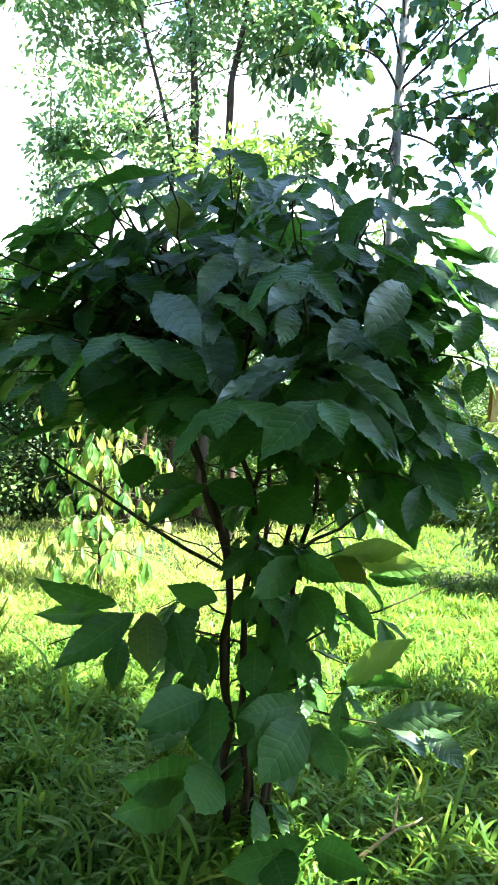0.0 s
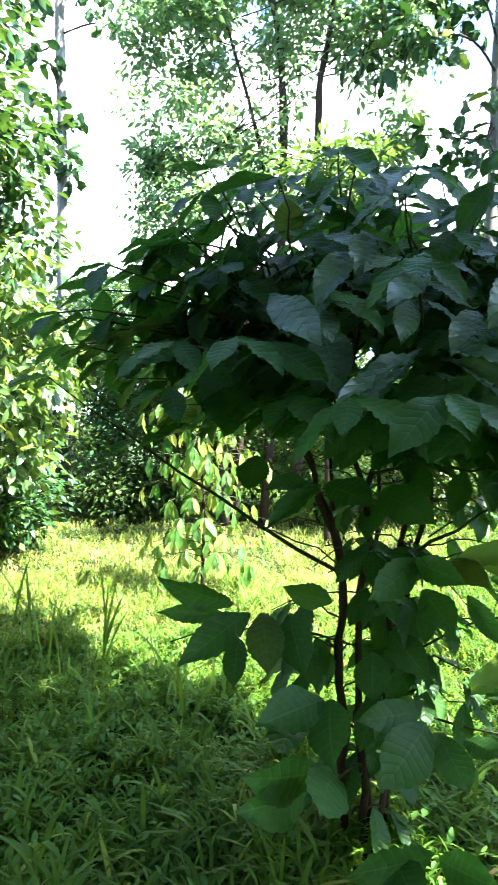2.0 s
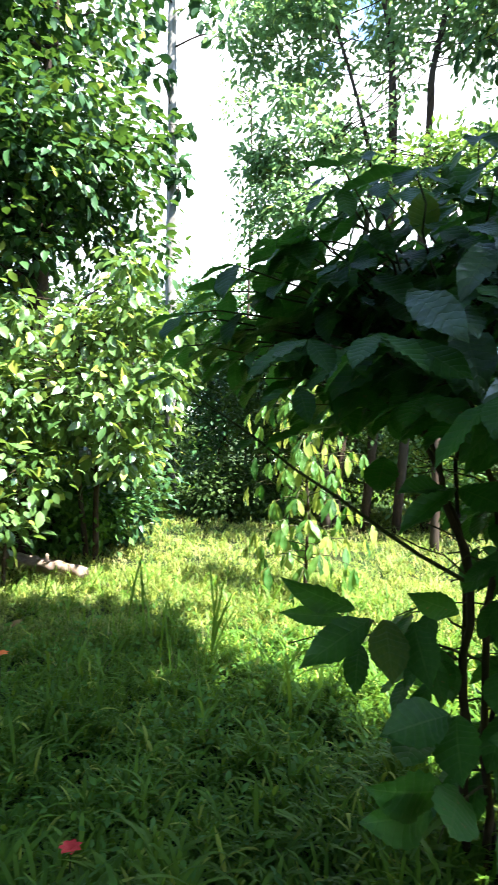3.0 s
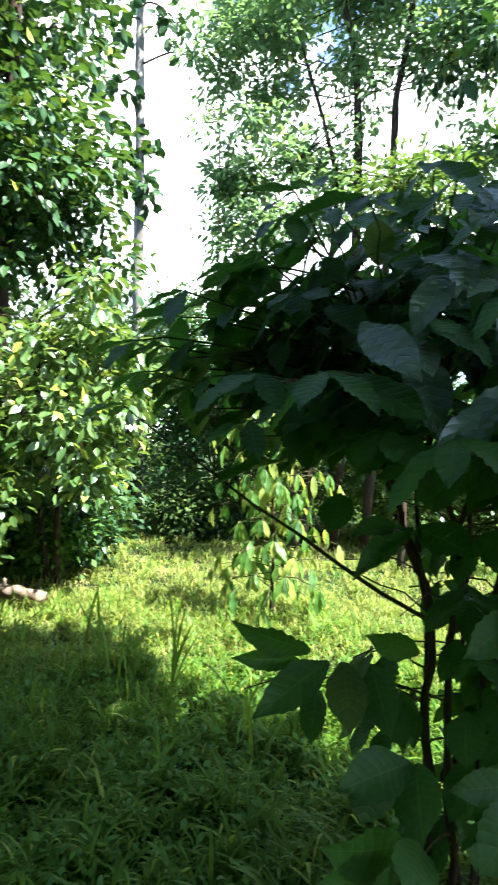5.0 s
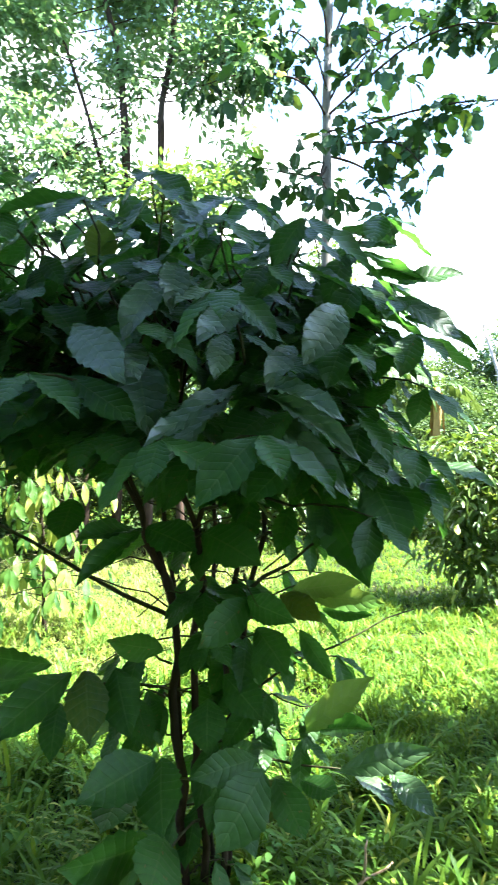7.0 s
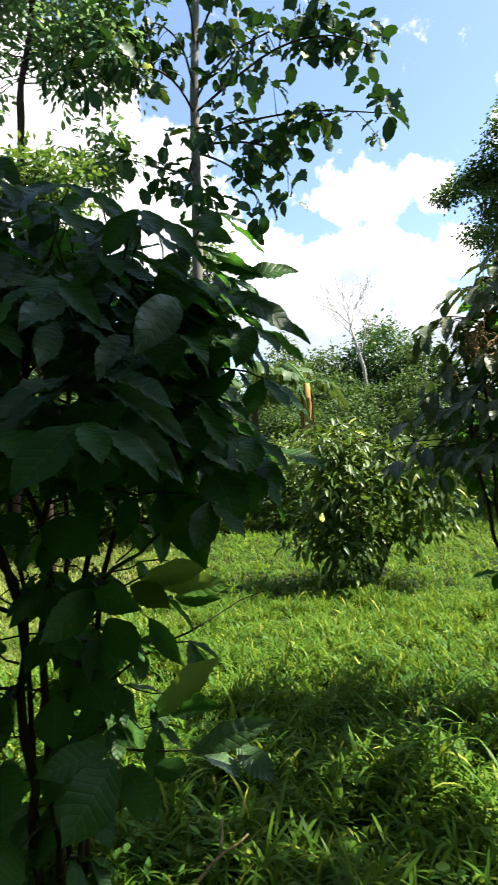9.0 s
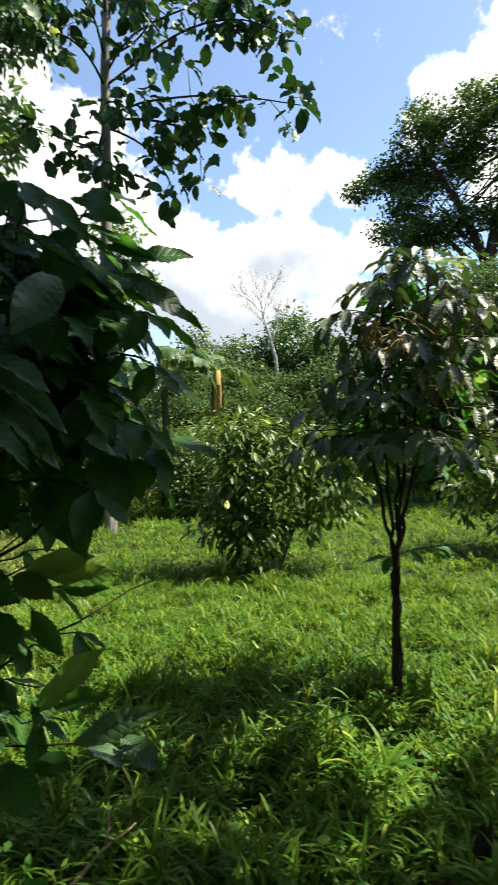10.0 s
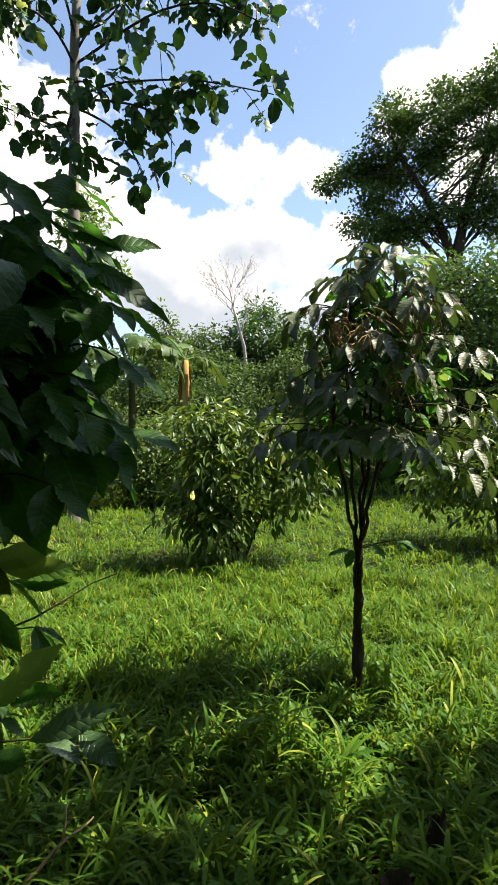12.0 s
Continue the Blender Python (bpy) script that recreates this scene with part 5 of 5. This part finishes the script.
def stump(base, radius, height, seed):
    r = random.Random(seed)
    b = Vector(base)
    ob = thing("stump", base, "broken dark brown tree stump in grass", "stump", "stumps")
    n, verts, tris = 14, [], []
    levels = [(-0.05, 1.25), (0.04, 1.05), (height * 0.6, 0.92), (height, 0.85)]
    for z, s in levels:
        for k in range(n):
            a = 2 * math.pi * k / n
            rr = radius * s * (1 + 0.12 * math.sin(3 * a + seed) + r.uniform(-0.05, 0.05))
            top = r.uniform(-0.02, 0.02) + 0.02 * math.sin(a + seed) if z == height else 0
            verts.append((b.x + rr * math.cos(a), b.y + rr * math.sin(a), b.z + z + top))
    for i in range(3):
        for k in range(n):
            q, s = i * n + k, i * n + (k + 1) % n
            tris += [(q, s, s + n), (q, s + n, q + n)]
    verts.append((b.x, b.y, b.z + height - 0.05))
    tris += [(3 * n + k, 3 * n + (k + 1) % n, 4 * n) for k in range(n)]
    adopt(mesh_object("wood", verts, tris, BARK, False), ob)


stump((1.42, 1.42, 0.0), 0.055, 0.12, 1)
stump((1.76, 1.60, 0.0), 0.035, 0.11, 2)


def flower(base, z, material, label):
    ob = thing("flower", (base[0], base[1], 0), label, "flower")
    stem_part(ob, "stalk", bend((base[0], base[1], -0.03), (base[0], base[1], z), 0, 4), 0.003, 0.002, TWIG, 5)
    for k in range(7):
        a = 2 * math.pi * k / 7
        d = np.array([[math.cos(a), math.sin(a), 0.35]])
        adopt(mesh_object("petal", *scatter_leaves(OVATE, np.array([[base[0], base[1], z]]), d, np.array([[0, 0, 1.0]]), np.array([0.04]), np.array([0.028])), material), ob)


flower((-2.05, 2.28), 0.42, PETAL, "bright orange flower above the grass")
flower((-1.22, 1.63), 0.14, RED_PETAL, "small red flower low in the grass")


# ---- grass and weeds ----
def blades(rng, places, per, length, width, lean, seg=4, stem=0.6):
    """Shoots of arching lance-shaped grass blades, set one above another on each shoot, as one pair of arrays."""
    n = len(places) * per
    tall = np.array([0.95 + 1.3 * noise.noise((p[0] * 2.3, p[1] * 2.3, 11)) + 0.9 * noise.noise((p[0] * 6, p[1] * 6, 5)) for p in places]).clip(0.22, 2.2)
    tall = np.repeat(tall * rng.uniform(0.75, 1.25, len(places)), per)
    way = np.repeat(rng.normal(size=(len(places), 2)) * 0.45, per, axis=0)
    rise = tall * length * stem * rng.uniform(0, 1.2, n)
    base = np.repeat(places, per, axis=0) + np.c_[rng.normal(size=(n, 2)) * 0.018 + way * rise[:, None], rise]
    ang = rng.uniform(0, 2 * math.pi, n)
    d = np.c_[np.cos(ang), np.sin(ang)]
    L = tall ** 0.6 * length * rng.uniform(0.55, 1.15, n)
    W = width * rng.uniform(0.7, 1.3, n)
    th0 = rng.uniform(0.15, 0.8, n) * lean
    curl = rng.uniform(0.4, 1.6, n) * lean
    verts = np.zeros((n, 2 * seg + 1, 3))
    p, h = np.zeros(n), np.zeros(n)
    for i in range(seg + 1):
        s = i / seg
        w = W * (0.45 + 1.5 * s) * (1 - s) ** 0.75 * 1.15
        c = base + np.c_[d * p[:, None], h]
        sd = np.c_[-d[:, 1], d[:, 0], np.zeros(n)]
        if i == seg:
            verts[:, 2 * seg] = c
        else:
            verts[:, 2 * i] = c - sd * (w / 2)[:, None]
            verts[:, 2 * i + 1] = c + sd * (w / 2)[:, None]
        th = th0 + curl * s
        p, h = p + np.sin(th) * L / seg, h + np.cos(th) * L / seg
    t = []
    for i in range(seg - 1):
        t += [(2 * i, 2 * i + 1, 2 * i + 3), (2 * i, 2 * i + 3, 2 * i + 2)]
    t.append((2 * seg - 2, 2 * seg - 1, 2 * seg))
    t = np.array(t)
    return verts.reshape(-1, 3), (t[None] + (np.arange(n) * (2 * seg + 1))[:, None, None]).reshape(-1, 3)


def field(rng, r0, r1, count, a0=-62, a1=56):
    """Places in a fan of meadow, bearings to the right of +y in degrees, uneven as grass is."""
    out = []
    while len(out) < count:
        r = math.sqrt(rng.uniform(r0 * r0, r1 * r1))
        a = radians(rng.uniform(a0, a1))
        x, y = r * math.sin(a), r * math.cos(a)
        if noise.noise((x * 1.3, y * 1.3, 7)) + 0.5 * noise.noise((x * 4, y * 4, 2)) > -0.75 + 0.4 * rng.random() - 0.2 * min(1, r / 4):
            out.append((x, y, ground_z(x, y) - 0.01))
    return np.array(out)


def grass_patch(seed, r0, r1, count, per, length, width, lean, seg, label, a0=-62, a1=56, material=GRASS):
    rng = np.random.default_rng(seed)
    tagged(mesh_object("grass", *blades(rng, field(rng, r0, r1, count, a0, a1), per, length, width, lean, seg), material), label, "grass", kind="stuff")


grass_patch(1, 0.5, 3.2, 3900, 10, 0.125, 0.0150, 1.35, 4, "lush broad-bladed green grass, arching and uneven")
grass_patch(2, 3.0, 4.4, 4600, 9, 0.11, 0.0115, 1.35, 2, "lush broad-bladed green grass, arching and uneven")
grass_patch(12, 4.2, 6.5, 4600, 9, 0.105, 0.0105, 1.35, 2, "lush broad-bladed green grass in the sun", 5, 56)
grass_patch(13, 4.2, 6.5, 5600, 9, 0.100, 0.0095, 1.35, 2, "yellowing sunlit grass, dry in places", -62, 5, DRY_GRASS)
grass_patch(3, 6.3, 13.0, 7000, 7, 0.11, 0.016, 1.45, 2, "sunlit meadow grass across the clearing", 5, 56)
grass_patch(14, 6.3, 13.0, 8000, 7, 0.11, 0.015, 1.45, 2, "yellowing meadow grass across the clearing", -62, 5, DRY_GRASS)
grass_patch(4, 12.5, 26.0, 5500, 5, 0.28, 0.04, 1.1, 2, "rough meadow grass at the far edge")
grass_patch(5, 1.2, 6.0, 800, 8, 0.17, 0.016, 1.2, 5, "taller arching grass tufts")
grass_patch(9, 1.1, 3.8, 380, 10, 0.17, 0.019, 1.2, 5, "bold tufts of broad arching grass")
grass_patch(8, 3.6, 10.0, 3600, 5, 0.10, 0.0065, 1.2, 2, "pale sun-bleached grass among the green", -45, 12, STRAW)
grass_patch(6, 0.3, 5.0, 1500, 6, 0.19, 0.03, 1.3, 2, "lush green grass behind the way", 56, 298)
grass_patch(7, 5.0, 16.0, 2400, 6, 0.25, 0.06, 1.2, 2, "rough meadow grass behind the way", 56, 298)

rngw = np.random.default_rng(12)
wp = np.concatenate([field(rngw, 1.4, 5.0, 380, -50, 50), field(rngw, 1.4, 4.5, 420, -62, -5)])
wp[:, 2] += rngw.uniform(0.03, 0.2, len(wp))
tagged(mesh_object("weeds", *clump_leaves(rngw, wp, 6, 0.035, 0.042, 0.5, 0.1, OVATE), WEED), "small broad-leaved green weeds among the grass", "weeds", kind="stuff")
rngd = np.random.default_rng(13)
dp = field(rngd, 1.2, 7.0, 170)
dp[:, 2] += rngd.uniform(0.0, 0.03, len(dp))
tagged(mesh_object("leaf_litter", *clump_leaves(rngd, dp, 1, 0.02, 0.09, 0.45, 0.0, OVATE), DRY_LEAF), "fallen dry brown leaves lying in the grass", "leaf litter", kind="stuff")
for i, (x, y, h, lean) in enumerate(((-1.62, 3.25, 0.62, 0.5), (-1.42, 3.3, 0.6, 0.55), (-0.75, 2.75, 0.5, 1.0), (-1.2, 2.6, 0.45, 1.1))):
    r = np.random.default_rng(40 + i)
    tagged(mesh_object("grass_tuft", *blades(r, np.array([(x, y, -0.02)]), 7, h, 0.018, lean, 7), GRASS), "tall narrow tuft of long grass blades", "grass", "tall grass tufts", kind="stuff")
